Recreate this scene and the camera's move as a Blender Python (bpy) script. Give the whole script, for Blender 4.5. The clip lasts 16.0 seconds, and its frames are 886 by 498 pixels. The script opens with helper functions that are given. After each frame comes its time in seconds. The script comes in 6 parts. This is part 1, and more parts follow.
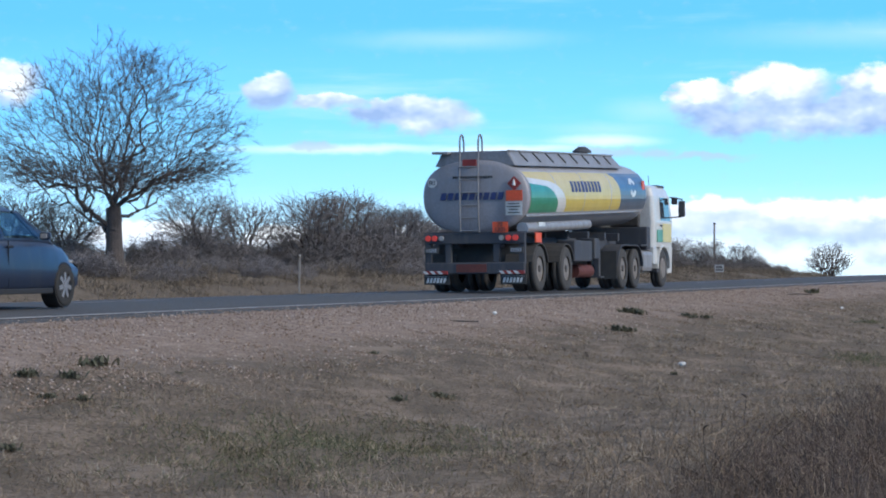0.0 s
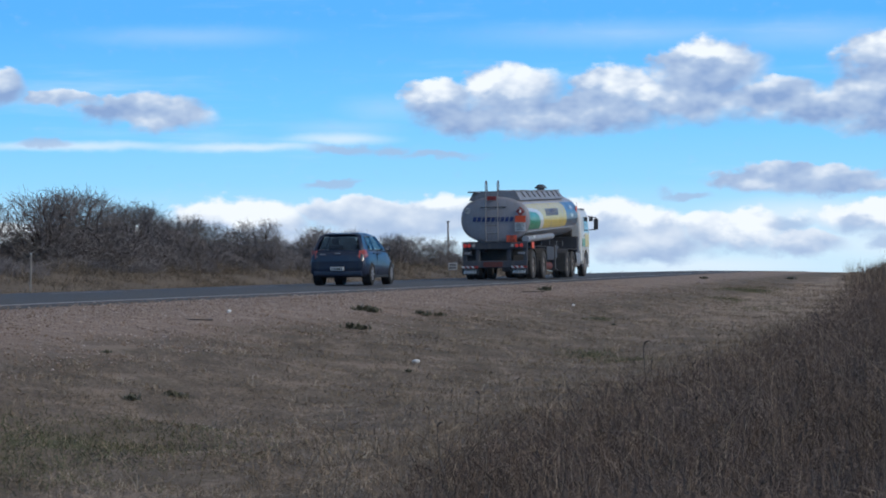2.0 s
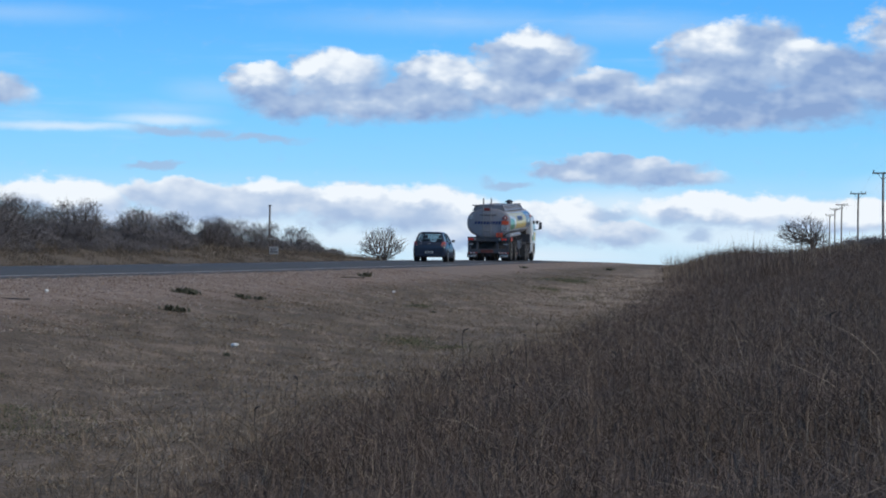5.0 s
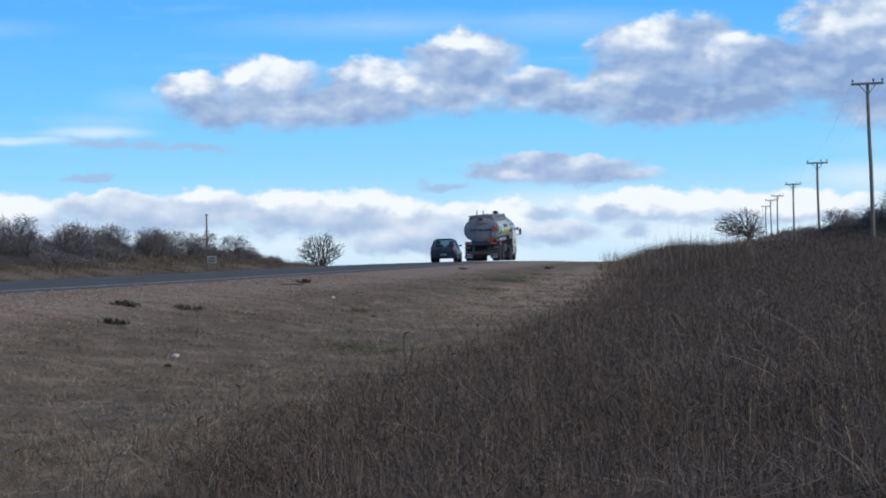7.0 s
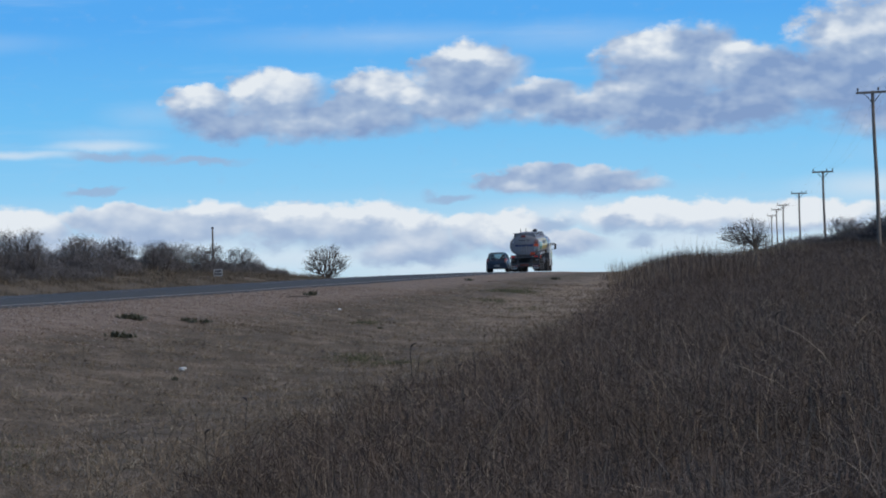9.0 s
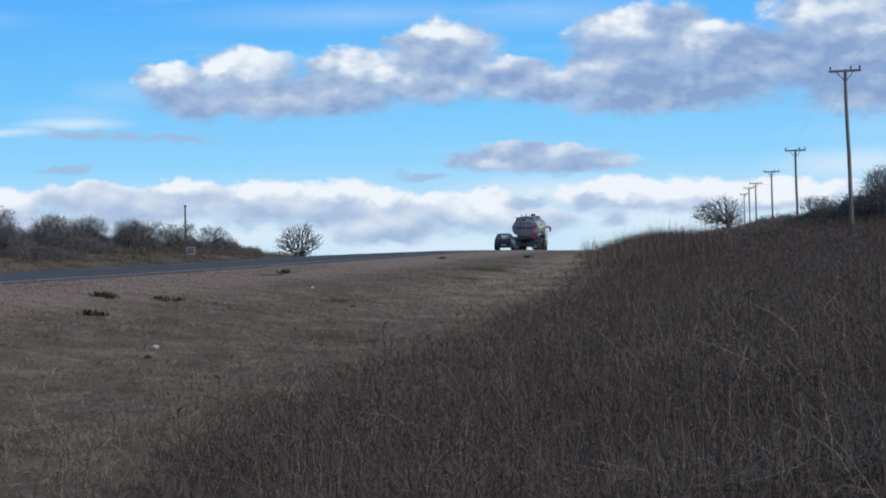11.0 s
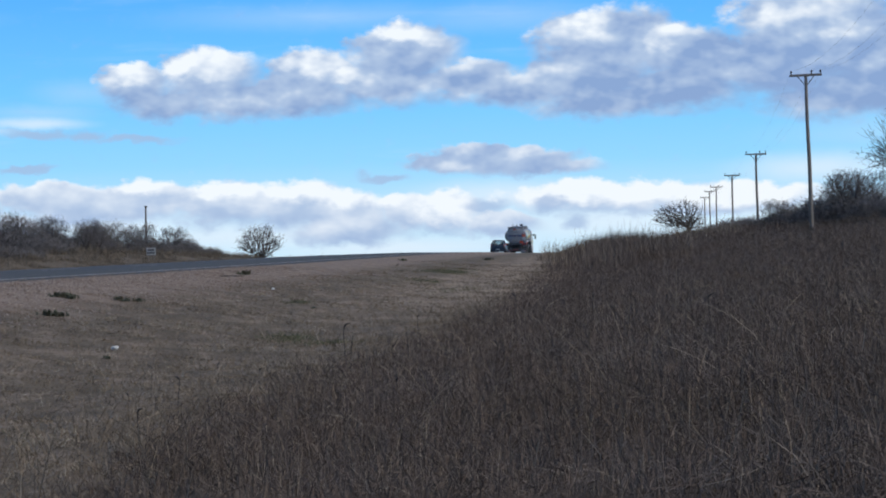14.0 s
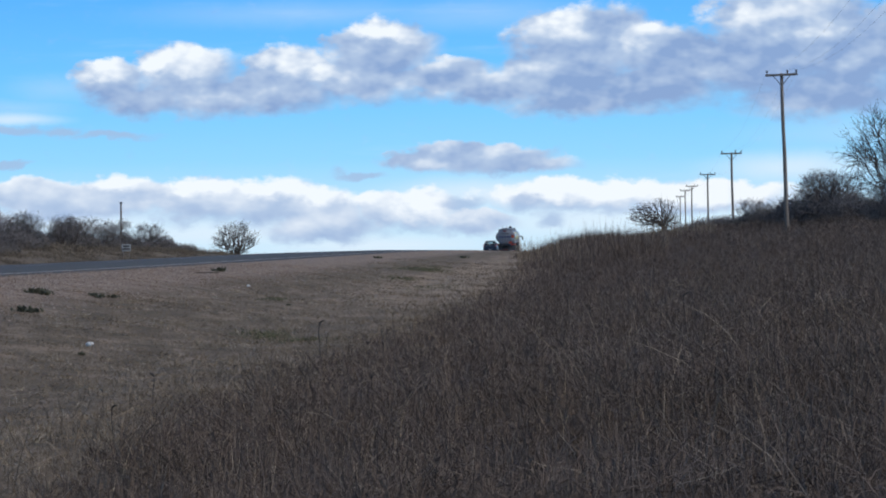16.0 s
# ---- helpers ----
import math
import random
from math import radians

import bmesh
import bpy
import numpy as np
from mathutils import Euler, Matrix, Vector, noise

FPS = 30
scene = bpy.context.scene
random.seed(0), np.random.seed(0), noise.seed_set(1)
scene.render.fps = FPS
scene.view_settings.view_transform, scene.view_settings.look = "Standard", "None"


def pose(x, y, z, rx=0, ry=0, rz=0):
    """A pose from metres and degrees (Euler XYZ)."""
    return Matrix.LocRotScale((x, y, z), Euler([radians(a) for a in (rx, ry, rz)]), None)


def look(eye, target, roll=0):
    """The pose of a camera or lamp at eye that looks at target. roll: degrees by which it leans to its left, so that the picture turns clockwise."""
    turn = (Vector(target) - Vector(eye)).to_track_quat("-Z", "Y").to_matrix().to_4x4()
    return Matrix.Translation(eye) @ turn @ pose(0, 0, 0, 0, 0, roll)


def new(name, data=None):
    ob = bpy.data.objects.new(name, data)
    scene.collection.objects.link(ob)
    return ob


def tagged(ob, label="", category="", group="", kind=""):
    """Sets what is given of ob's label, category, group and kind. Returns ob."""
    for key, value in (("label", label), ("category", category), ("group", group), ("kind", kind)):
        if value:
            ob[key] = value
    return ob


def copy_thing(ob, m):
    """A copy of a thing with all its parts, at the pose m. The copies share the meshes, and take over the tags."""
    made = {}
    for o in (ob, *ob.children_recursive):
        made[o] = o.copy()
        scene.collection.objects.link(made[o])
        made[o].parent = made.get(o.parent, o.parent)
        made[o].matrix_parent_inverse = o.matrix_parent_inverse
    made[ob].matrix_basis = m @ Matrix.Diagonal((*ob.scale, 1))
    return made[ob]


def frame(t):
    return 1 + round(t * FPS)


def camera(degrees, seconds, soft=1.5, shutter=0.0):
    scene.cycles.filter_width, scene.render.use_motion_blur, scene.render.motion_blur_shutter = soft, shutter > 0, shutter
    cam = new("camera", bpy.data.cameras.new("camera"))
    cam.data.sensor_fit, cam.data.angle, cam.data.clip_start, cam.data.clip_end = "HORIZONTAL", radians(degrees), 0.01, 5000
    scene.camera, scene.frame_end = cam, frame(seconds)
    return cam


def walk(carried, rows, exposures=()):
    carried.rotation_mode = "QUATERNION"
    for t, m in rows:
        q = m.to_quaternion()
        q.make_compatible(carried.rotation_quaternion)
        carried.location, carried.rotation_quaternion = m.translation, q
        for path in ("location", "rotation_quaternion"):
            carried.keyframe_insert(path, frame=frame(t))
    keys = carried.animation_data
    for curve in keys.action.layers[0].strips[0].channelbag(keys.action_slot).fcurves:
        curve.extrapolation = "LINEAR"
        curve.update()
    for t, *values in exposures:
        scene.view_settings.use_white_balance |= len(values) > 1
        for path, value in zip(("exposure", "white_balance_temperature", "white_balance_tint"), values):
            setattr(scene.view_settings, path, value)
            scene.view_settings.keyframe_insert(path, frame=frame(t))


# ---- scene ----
# ---------------------------------------------------------------- camera
# Hand-held beside a country road, panning to the right on the spot.
EYE = 1.5
cam = camera(20.45, 16.0, soft=1.9)
TURNS = [  # seconds, yaw, pitch, roll
    (0.0, 13.770, 0.332, 0.551), (0.5, 11.267, 0.142, 0.733), (1.0, 8.128, 0.069, 0.334),
    (1.5, 7.774, 0.159, 0.610), (2.0, 7.583, 0.224, 0.601), (2.5, 7.009, 0.228, 0.754),
    (3.0, 6.252, 0.220, 0.483), (3.5, 5.429, 0.121, 0.437), (4.0, 4.498, -0.056, 0.049),
    (6.5, 2.387, -0.079, -0.212), (7.0, 1.972, -0.045, 1.222), (7.5, 1.846, -0.566, 1.575),
    (8.0, 2.271, -0.207, 2.009), (8.5, 2.117, 0.813, 1.589), (9.0, 2.115, 0.224, 1.593),
    (11.5, 1.293, -0.308, 1.580), (12.0, 1.153, -0.254, 1.598), (12.5, 1.039, -0.199, 1.524),
    (13.0, 0.939, -0.180, 1.435), (13.5, 0.790, -0.224, 1.336), (14.0, 0.570, -0.278, 1.280),
    (14.5, 0.310, -0.303, 1.206), (15.0, 0.177, -0.260, 1.110), (15.5, 0.104, -0.252, 0.971),
    (16.0, 0.000, -0.342, 1.000),
]
walk(cam, [(t, pose(0, 0, EYE, 90 + pitch, roll, yaw)) for t, yaw, pitch, roll in TURNS],
     exposures=[(0.0, 0.60), (0.5, 0.45), (1.0, 0.28), (1.5, 0.15), (3.0, 0.10), (4.0, 0.05), (6.5, 0.10), (7.5, 0.10), (7.8, 0.25), (8.0, 0.30), (8.2, 0.15), (8.5, -0.05), (9.2, -0.12), (11.5, 0.05), (16.0, 0.10)])
# ---------------------------------------------------------------- sky and sun
def srgb(r, g, b):
    f = lambda c: c / 12.92 if c <= 0.04045 else ((c + 0.055) / 1.055) ** 2.4
    return (f(r / 255), f(g / 255), f(b / 255), 1.0)


SUN_TURN, SUN_HEIGHT = -105.0, 27.0      # degrees to the left of straight ahead, degrees up
# cumulus puffs: degrees right of straight ahead, degrees up, half width, half height
BANK = [  # long bank over the road
    (-7.62, 3.62, 0.98, 0.53), (-5.93, 3.79, 1.24, 0.66), (-5.29, 3.19, 1.57, 0.46), (-6.85, 3.21, 1.17, 0.38), (-3.43, 3.81, 1.24, 0.62),
    (-3.84, 3.33, 1.70, 0.48), (-1.38, 4.23, 1.37, 0.70), (-1.86, 3.58, 1.96, 0.57), (0.12, 3.60, 1.04, 0.52), (1.16, 3.32, 1.43, 0.42), (3.42, 4.31, 1.83, 0.91),
    (2.88, 3.60, 1.83, 0.63), (4.73, 4.20, 1.43, 0.68), (3.39, 3.06, 2.09, 0.42), (5.76, 3.78, 1.43, 0.70), (4.97, 3.35, 1.96, 0.57), (8.11, 4.62, 1.96, 1.11),
    (7.32, 3.73, 2.09, 0.75), (9.38, 3.93, 1.57, 1.17), (8.85, 3.04, 2.09, 0.60), (11.6, 4.60, 1.60, 0.90)]
LENSES = [(0.74, 1.77, 1.96, 0.34), (1.92, 1.60, 1.30, 0.22), (-0.32, 1.71, 1.04, 0.18)]
LOW = [  # low bank along the horizon
    (3.6, 0.82, 2.9, 0.42), (6.3, 0.75, 2.2, 0.36),
    (-9.75, 1.05, 1.43, 0.40), (-7.55, 0.94, 1.43, 0.50), (-8.60, 0.77, 1.96, 0.37), (-5.60, 0.83, 1.57, 0.55), (-4.03, 0.80, 1.43, 0.60), (-2.98, 0.58, 1.30, 0.60),
    (-2.73, 0.21, 1.57, 0.39), (-1.40, 0.57, 0.78, 0.47), (-0.48, 0.55, 0.91, 0.50), (0.70, 0.23, 1.04, 0.31), (3.87, 0.79, 0.98, 0.43), (4.78, 0.73, 0.65, 0.31),
    (-11.56, 0.81, 0.95, 0.51), (-11.05, 0.34, 1.87, 0.34), (-14.88, 0.47, 1.44, 0.42), (-12.60, 1.00, 1.30, 0.48), (-17.34, 0.42, 1.27, 0.47), (-20.40, 0.51, 1.70, 0.51)]
ROUND = [(-17.76, 4.00, 0.61, 0.38), (-14.62, 3.48, 1.44, 0.41), (-13.94, 3.31, 1.19, 0.34), (-16.49, 3.74, 1.02, 0.19), (-23.80, 4.17, 0.85, 0.47)]
# sunlit heads of the puffs
HEADS = [
    (3.6, 0.95, 2.7, 0.36), (6.3, 0.85, 2.0, 0.30),
    (-7.64, 3.86, 0.50, 0.26), (-5.86, 4.00, 0.85, 0.44), (-6.57, 4.06, 0.46, 0.23), (-3.43, 4.05, 0.85, 0.32), (-2.65, 3.78, 0.52, 0.26), (-1.24, 4.66, 0.65, 0.23),
    (3.04, 4.90, 0.52, 0.37), (4.67, 4.55, 0.59, 0.35), (8.12, 5.02, 1.43, 0.50), (-7.48, 1.30, 0.65, 0.18), (-5.59, 1.19, 0.78, 0.21), (-4.15, 1.26, 0.91, 0.21),
    (-3.10, 1.04, 0.78, 0.23), (-1.92, 0.89, 0.39, 0.18), (-0.35, 0.63, 0.78, 0.34), (3.74, 0.92, 0.91, 0.31), (-23.80, 4.30, 0.80, 0.35), (-12.40, 1.12, 1.40, 0.42), (-14.9, 0.65, 1.2, 0.25), (-17.3, 0.65, 1.1, 0.3)]
# thin veils and low haze, without a firm outline
VEILS = [
    (-1.68, -0.24, 2.87, 0.29), (8.17, 1.43, 2.22, 0.42), (0.98, 0.95, 2.61, 0.45), (3.60, 0.30, 3.39, 0.52), (-5.36, 0.11, 3.39, 0.39), (7.5, 0.5, 3.0, 0.5), (-9.97, 2.81, 1.43, 0.16),
    (-16.15, 2.68, 3.2, 0.14), (-12.3, 2.64, 2.4, 0.13), (-8.5, 0.4, 3.0, 0.4)]
# thin high sheets, fainter
SHEETS = [(-8.9, 3.50, 1.3, 0.40), (-3.4, 5.18, 4.3, 0.39), (1.07, 5.09, 3.4, 0.45), (-9.9, 3.06, 1.6, 0.25), (-16.5, 3.75, 1.8, 0.3), (9.6, 2.2, 3.0, 0.5), (-13.5, 5.2, 3.0, 0.3)]
# faint blue-grey wisps and shaded clots
WISPS = [(0.38, 0.68, 0.55, 0.24), (1.90, 0.71, 0.42, 0.24), (2.55, 0.30, 0.39, 0.17), (-1.91, 1.44, 0.72, 0.12), (-9.84, 2.55, 0.91, 0.15), (-8.81, 2.56, 0.52, 0.18), (-7.65, 2.41, 1.17, 0.12),
         (-10.12, 1.77, 0.78, 0.10), (-16.8, 2.72, 0.7, 0.13)]


def make_world():
    world = bpy.data.worlds.new("sky")
    scene.world = world
    world.use_nodes = True
    nt = world.node_tree
    nt.nodes.clear()
    N, L = nt.nodes.new, nt.links.new

    def put(sock, value):
        if isinstance(value, bpy.types.NodeSocket):
            L(value, sock)
        else:
            sock.default_value = value

    def math_node(op, a, b=0.0, c=0.0, clamp=False):
        n = N("ShaderNodeMath")
        n.operation, n.use_clamp = op, clamp
        for k, v in enumerate((a, b, c)):
            put(n.inputs[k], v)
        return n.outputs[0]

    def vec(op, a, b=(0, 0, 0)):
        n = N("ShaderNodeVectorMath")
        n.operation = op
        put(n.inputs[0], a)
        put(n.inputs[1], b)
        return n.outputs["Value"] if op in ("LENGTH", "DOT_PRODUCT") else n.outputs[0]

    def mix(fac, a, b):
        n = N("ShaderNodeMix")
        n.data_type = "RGBA"
        put(n.inputs[0], fac)
        put(n.inputs[6], a)
        put(n.inputs[7], b)
        return n.outputs[2]

    def step(x, lo, hi):
        n = N("ShaderNodeMapRange")
        n.interpolation_type = "SMOOTHSTEP"
        put(n.inputs[0], x)
        n.inputs[1].default_value, n.inputs[2].default_value = lo, hi
        return n.outputs[0]

    def noise_of(p, scale, detail, rough=0.55, out=0):
        n = N("ShaderNodeTexNoise")
        put(n.inputs["Vector"], p)
        n.inputs["Scale"].default_value, n.inputs["Detail"].default_value = scale, detail
        n.inputs["Roughness"].default_value = rough
        return n.outputs[out]

    way = vec("NORMALIZE", N("ShaderNodeTexCoord").outputs["Generated"])
    sep = N("ShaderNodeSeparateXYZ")
    L(way, sep.inputs[0])
    x, y, z = sep.outputs
    right = math_node("MULTIPLY", math_node("ARCTAN2", x, y), 180 / math.pi)
    up = math_node("MULTIPLY", math_node("ARCSINE", z), 180 / math.pi)
    comb = N("ShaderNodeCombineXYZ")
    L(right, comb.inputs[0])
    L(up, comb.inputs[1])
    flat = comb.outputs[0]
    # billowing: push the puffs' outlines about by noise at two sizes
    stretched = vec("MULTIPLY", flat, (0.8, 1.25, 1.0))
    warp = vec("MULTIPLY", vec("SUBTRACT", noise_of(stretched, 1.5, 4.0, 0.55, 1), (0.5, 0.5, 0.5)), (0.80, 0.62, 0.0))
    place = vec("ADD", flat, warp)

    calm = vec("ADD", flat, vec("MULTIPLY", warp, (0.4, 0.3, 0.0)))

    def inside(cx, cy, rx, ry, reach, where=None):
        """How deep a direction lies in a soft ellipse, and the scaled offset from its middle."""
        q = vec("MULTIPLY", vec("SUBTRACT", where or place, (cx, cy, 0)), (1 / rx, 1 / ry, 0))
        return math_node("MAXIMUM", math_node("SUBTRACT", reach, vec("LENGTH", q)), 0.0), q

    def deepest(shapes, reach=1.25, where=None):
        most = 0.0
        for shape in shapes:
            most = math_node("MAXIMUM", most, inside(*shape, reach, where)[0])
        return most

    total, lift, dens = 1e-4, 0.0, 0.0
    for shape in BANK + LENSES + LOW + ROUND:
        w, q = inside(*shape, 1.22)
        w2 = math_node("MULTIPLY", w, w)
        dens = math_node("MAXIMUM", dens, w)
        total = math_node("ADD", total, w2)
        lift = math_node("MULTIPLY_ADD", vec("DOT_PRODUCT", q, (-0.15, 1.0, 0)), w2, lift)
    lift = math_node("DIVIDE", lift, total)
    fine = noise_of(stretched, 3.0, 5.0, 0.55)
    thick = math_node("ADD", dens, math_node("MULTIPLY", math_node("SUBTRACT", fine, 0.5), 0.6))
    # heads have firmer outlines than the ragged bases
    firm = math_node("SUBTRACT", 0.80, math_node("MULTIPLY", step(lift, -0.4, 0.7), 0.46))
    mask = step(math_node("DIVIDE", thick, firm), 0.0, 1.0)
    # relief: the puffs' billows catch the light from above
    bump_here = noise_of(stretched, 0.95, 3.0, 0.5)
    bump_there = noise_of(vec("ADD", stretched, (-0.12, 0.30, 0.0)), 0.95, 3.0, 0.5)
    relief = math_node("SUBTRACT", bump_here, bump_there)
    tone = math_node("MULTIPLY_ADD", lift, 0.30, 0.34)
    tone = math_node("ADD", tone, math_node("MULTIPLY", relief, math_node("MULTIPLY_ADD", step(up, 1.0, 2.2), 1.2, 0.9)))
    tone = math_node("ADD", tone, math_node("MULTIPLY", step(math_node("MULTIPLY_ADD", fine, 0.9, math_node("SUBTRACT", deepest(HEADS, 1.6), 0.45)), 0.0, 1.5), 0.48))
    tone = math_node("ADD", tone, math_node("MULTIPLY_ADD", step(up, 1.0, 2.2), -0.27, 0.27))      # haze brightens the low ones
    tone = math_node("SUBTRACT", tone, math_node("MULTIPLY", math_node("MULTIPLY", step(right, 1.5, 4.5), step(up, 2.2, 3.4)), 0.14))
    shades = N("ShaderNodeValToRGB")
    L(tone, shades.inputs[0])
    shades.color_ramp.elements[0].position, shades.color_ramp.elements[0].color = 0.05, srgb(136, 164, 207)
    shades.color_ramp.elements[1].position, shades.color_ramp.elements[1].color = 1.0, srgb(236, 243, 250)
    shades.color_ramp.elements.new(0.5).color = srgb(173, 194, 223)
    cloud = shades.outputs[0]
    # clear sky: bluer with height, milky towards the horizon, with thin veils
    ramp = N("ShaderNodeValToRGB")
    L(math_node("MULTIPLY_ADD", up, 1 / 20.4, 1.7 / 20.4), ramp.inputs[0])
    stops = [(0.0, (206, 228, 242)), (0.10, (196, 228, 248)), (0.17, (146, 211, 252)), (0.25, (116, 197, 252)),
             (0.36, (90, 176, 250)), (1.0, (70, 140, 225))]
    ramp.color_ramp.elements[0].position, ramp.color_ramp.elements[0].color = stops[0][0], srgb(*stops[0][1])
    ramp.color_ramp.elements[1].position, ramp.color_ramp.elements[1].color = stops[-1][0], srgb(*stops[-1][1])
    for at, col in stops[1:-1]:
        ramp.color_ramp.elements.new(at).color = srgb(*col)
    sky = N("ShaderNodeTexSky")
    sky.sky_type, sky.sun_disc = "NISHITA", False
    sky.sun_elevation, sky.sun_rotation = radians(SUN_HEIGHT), radians(-SUN_TURN)
    high = vec("MULTIPLY", sky.outputs[0], (0.10, 0.10, 0.10))
    clear = mix(step(up, 12.0, 30.0), ramp.outputs[0], high)
    veil = step(noise_of(vec("MULTIPLY", flat, (0.10, 0.9, 1.0)), 1.0, 5.0, 0.6), 0.52, 0.82)
    clear = mix(math_node("MULTIPLY", veil, 0.45), clear, srgb(205, 226, 246))
    # broken cloud goes on over the rest of the sky
    wide = step(noise_of(vec("MULTIPLY", flat, (0.05, 0.10, 1.0)), 1.0, 6.0, 0.6), 0.50, 0.62)
    clear = mix(math_node("MULTIPLY", wide, step(up, 9.0, 14.0)), clear, srgb(205, 212, 224))
    clear = mix(math_node("MULTIPLY", step(dens, 0.0, 0.75), 0.40), clear, srgb(186, 205, 232))
    clear = mix(math_node("MULTIPLY", step(deepest(SHEETS, where=calm), 0.0, 1.3), 0.28), clear, srgb(200, 222, 246))
    clear = mix(math_node("MULTIPLY", step(deepest(VEILS, where=calm), 0.0, 1.2), 0.70), clear, srgb(221, 235, 248))
    clots = math_node("MULTIPLY", step(deepest(WISPS), 0.05, 0.9), 0.75)
    final = mix(clots, mix(mask, clear, cloud), srgb(160, 184, 218))
    bg = N("ShaderNodeBackground")
    L(final, bg.inputs[0])
    bg.inputs[1].default_value = 1.0
    out = N("ShaderNodeOutputWorld")
    L(bg.outputs[0], out.inputs[0])


make_world()
sun = new("sun", bpy.data.lights.new("sun", "SUN"))
sun.data.energy, sun.data.angle, sun.data.color = 1.6, radians(10), (1.0, 0.96, 0.90)
sun.matrix_world = look((0, 0, 60), (60 * math.sin(radians(SUN_TURN)), -60 * math.cos(radians(SUN_TURN)), 60 - 60 * math.tan(radians(SUN_HEIGHT))))
# ---------------------------------------------------------------- materials
def material(name, build):
    m = bpy.data.materials.new(name)
    m.use_nodes = True
    nt = m.node_tree
    build(nt, nt.nodes["Principled BSDF"])
    return m


def add_noise(nt, scale, detail=4.0, rough=0.6, stretch=(1, 1, 1), coord="Object"):
    tc, mp, n = nt.nodes.new("ShaderNodeTexCoord"), nt.nodes.new("ShaderNodeMapping"), nt.nodes.new("ShaderNodeTexNoise")
    mp.inputs["Scale"].default_value = stretch
    nt.links.new(tc.outputs[coord], mp.inputs[0])
    nt.links.new(mp.outputs[0], n.inputs["Vector"])
    n.inputs["Scale"].default_value, n.inputs["Detail"].default_value, n.inputs["Roughness"].default_value = scale, detail, rough
    return n.outputs[0]


def add_mix(nt, fac, a, b, mode="MIX"):
    n = nt.nodes.new("ShaderNodeMix")
    n.data_type, n.blend_type = "RGBA", mode
    for sock, v in ((n.inputs[0], fac), (n.inputs[6], a), (n.inputs[7], b)):
        if isinstance(v, bpy.types.NodeSocket):
            nt.links.new(v, sock)
        else:
            sock.default_value = v
    return n.outputs[2]


def add_ramp(nt, x, lo, hi):
    n = nt.nodes.new("ShaderNodeMapRange")
    n.interpolation_type = "SMOOTHSTEP"
    nt.links.new(x, n.inputs[0])
    n.inputs[1].default_value, n.inputs[2].default_value = lo, hi
    return n.outputs[0]


def add_bump(nt, bsdf, height, strength, distance):
    n = nt.nodes.new("ShaderNodeBump")
    n.inputs["Strength"].default_value, n.inputs["Distance"].default_value = strength, distance
    nt.links.new(height, n.inputs["Height"])
    nt.links.new(n.outputs[0], bsdf.inputs["Normal"])


def c4(r, g, b):
    return (r, g, b, 1.0)


def surface(name, colour, other, rough=0.6, metal=0.0, scale=6.0, fine=40.0, bump=0.2, depth=0.01, grime=None, coat=0.0):
    """A plain surface with blotches, grain, roughness that varies and, where wanted, grime in streaks."""
    def build(nt, b):
        big, small = add_noise(nt, scale), add_noise(nt, fine, 3.0)
        col = add_mix(nt, add_ramp(nt, big, 0.35, 0.68), c4(*colour), c4(*other))
        col = add_mix(nt, add_ramp(nt, small, 0.3, 0.75), col, c4(*[c * 0.90 for c in other]))
        if grime:
            streak = add_noise(nt, 3.0, 5.0, 0.65, (1.6, 1.6, 0.35))
            col = add_mix(nt, add_ramp(nt, streak, 0.46, 0.74), col, c4(*grime))
        nt.links.new(col, b.inputs["Base Color"])
        r = nt.nodes.new("ShaderNodeMapRange")
        nt.links.new(big, r.inputs[0])
        r.inputs[3].default_value, r.inputs[4].default_value = max(rough - 0.12, 0.03), min(rough + 0.12, 1.0)
        nt.links.new(r.outputs[0], b.inputs["Roughness"])
        b.inputs["Metallic"].default_value = metal
        b.inputs["Coat Weight"].default_value = coat
        if bump:
            add_bump(nt, b, small, bump, depth)
    return material(name, build)


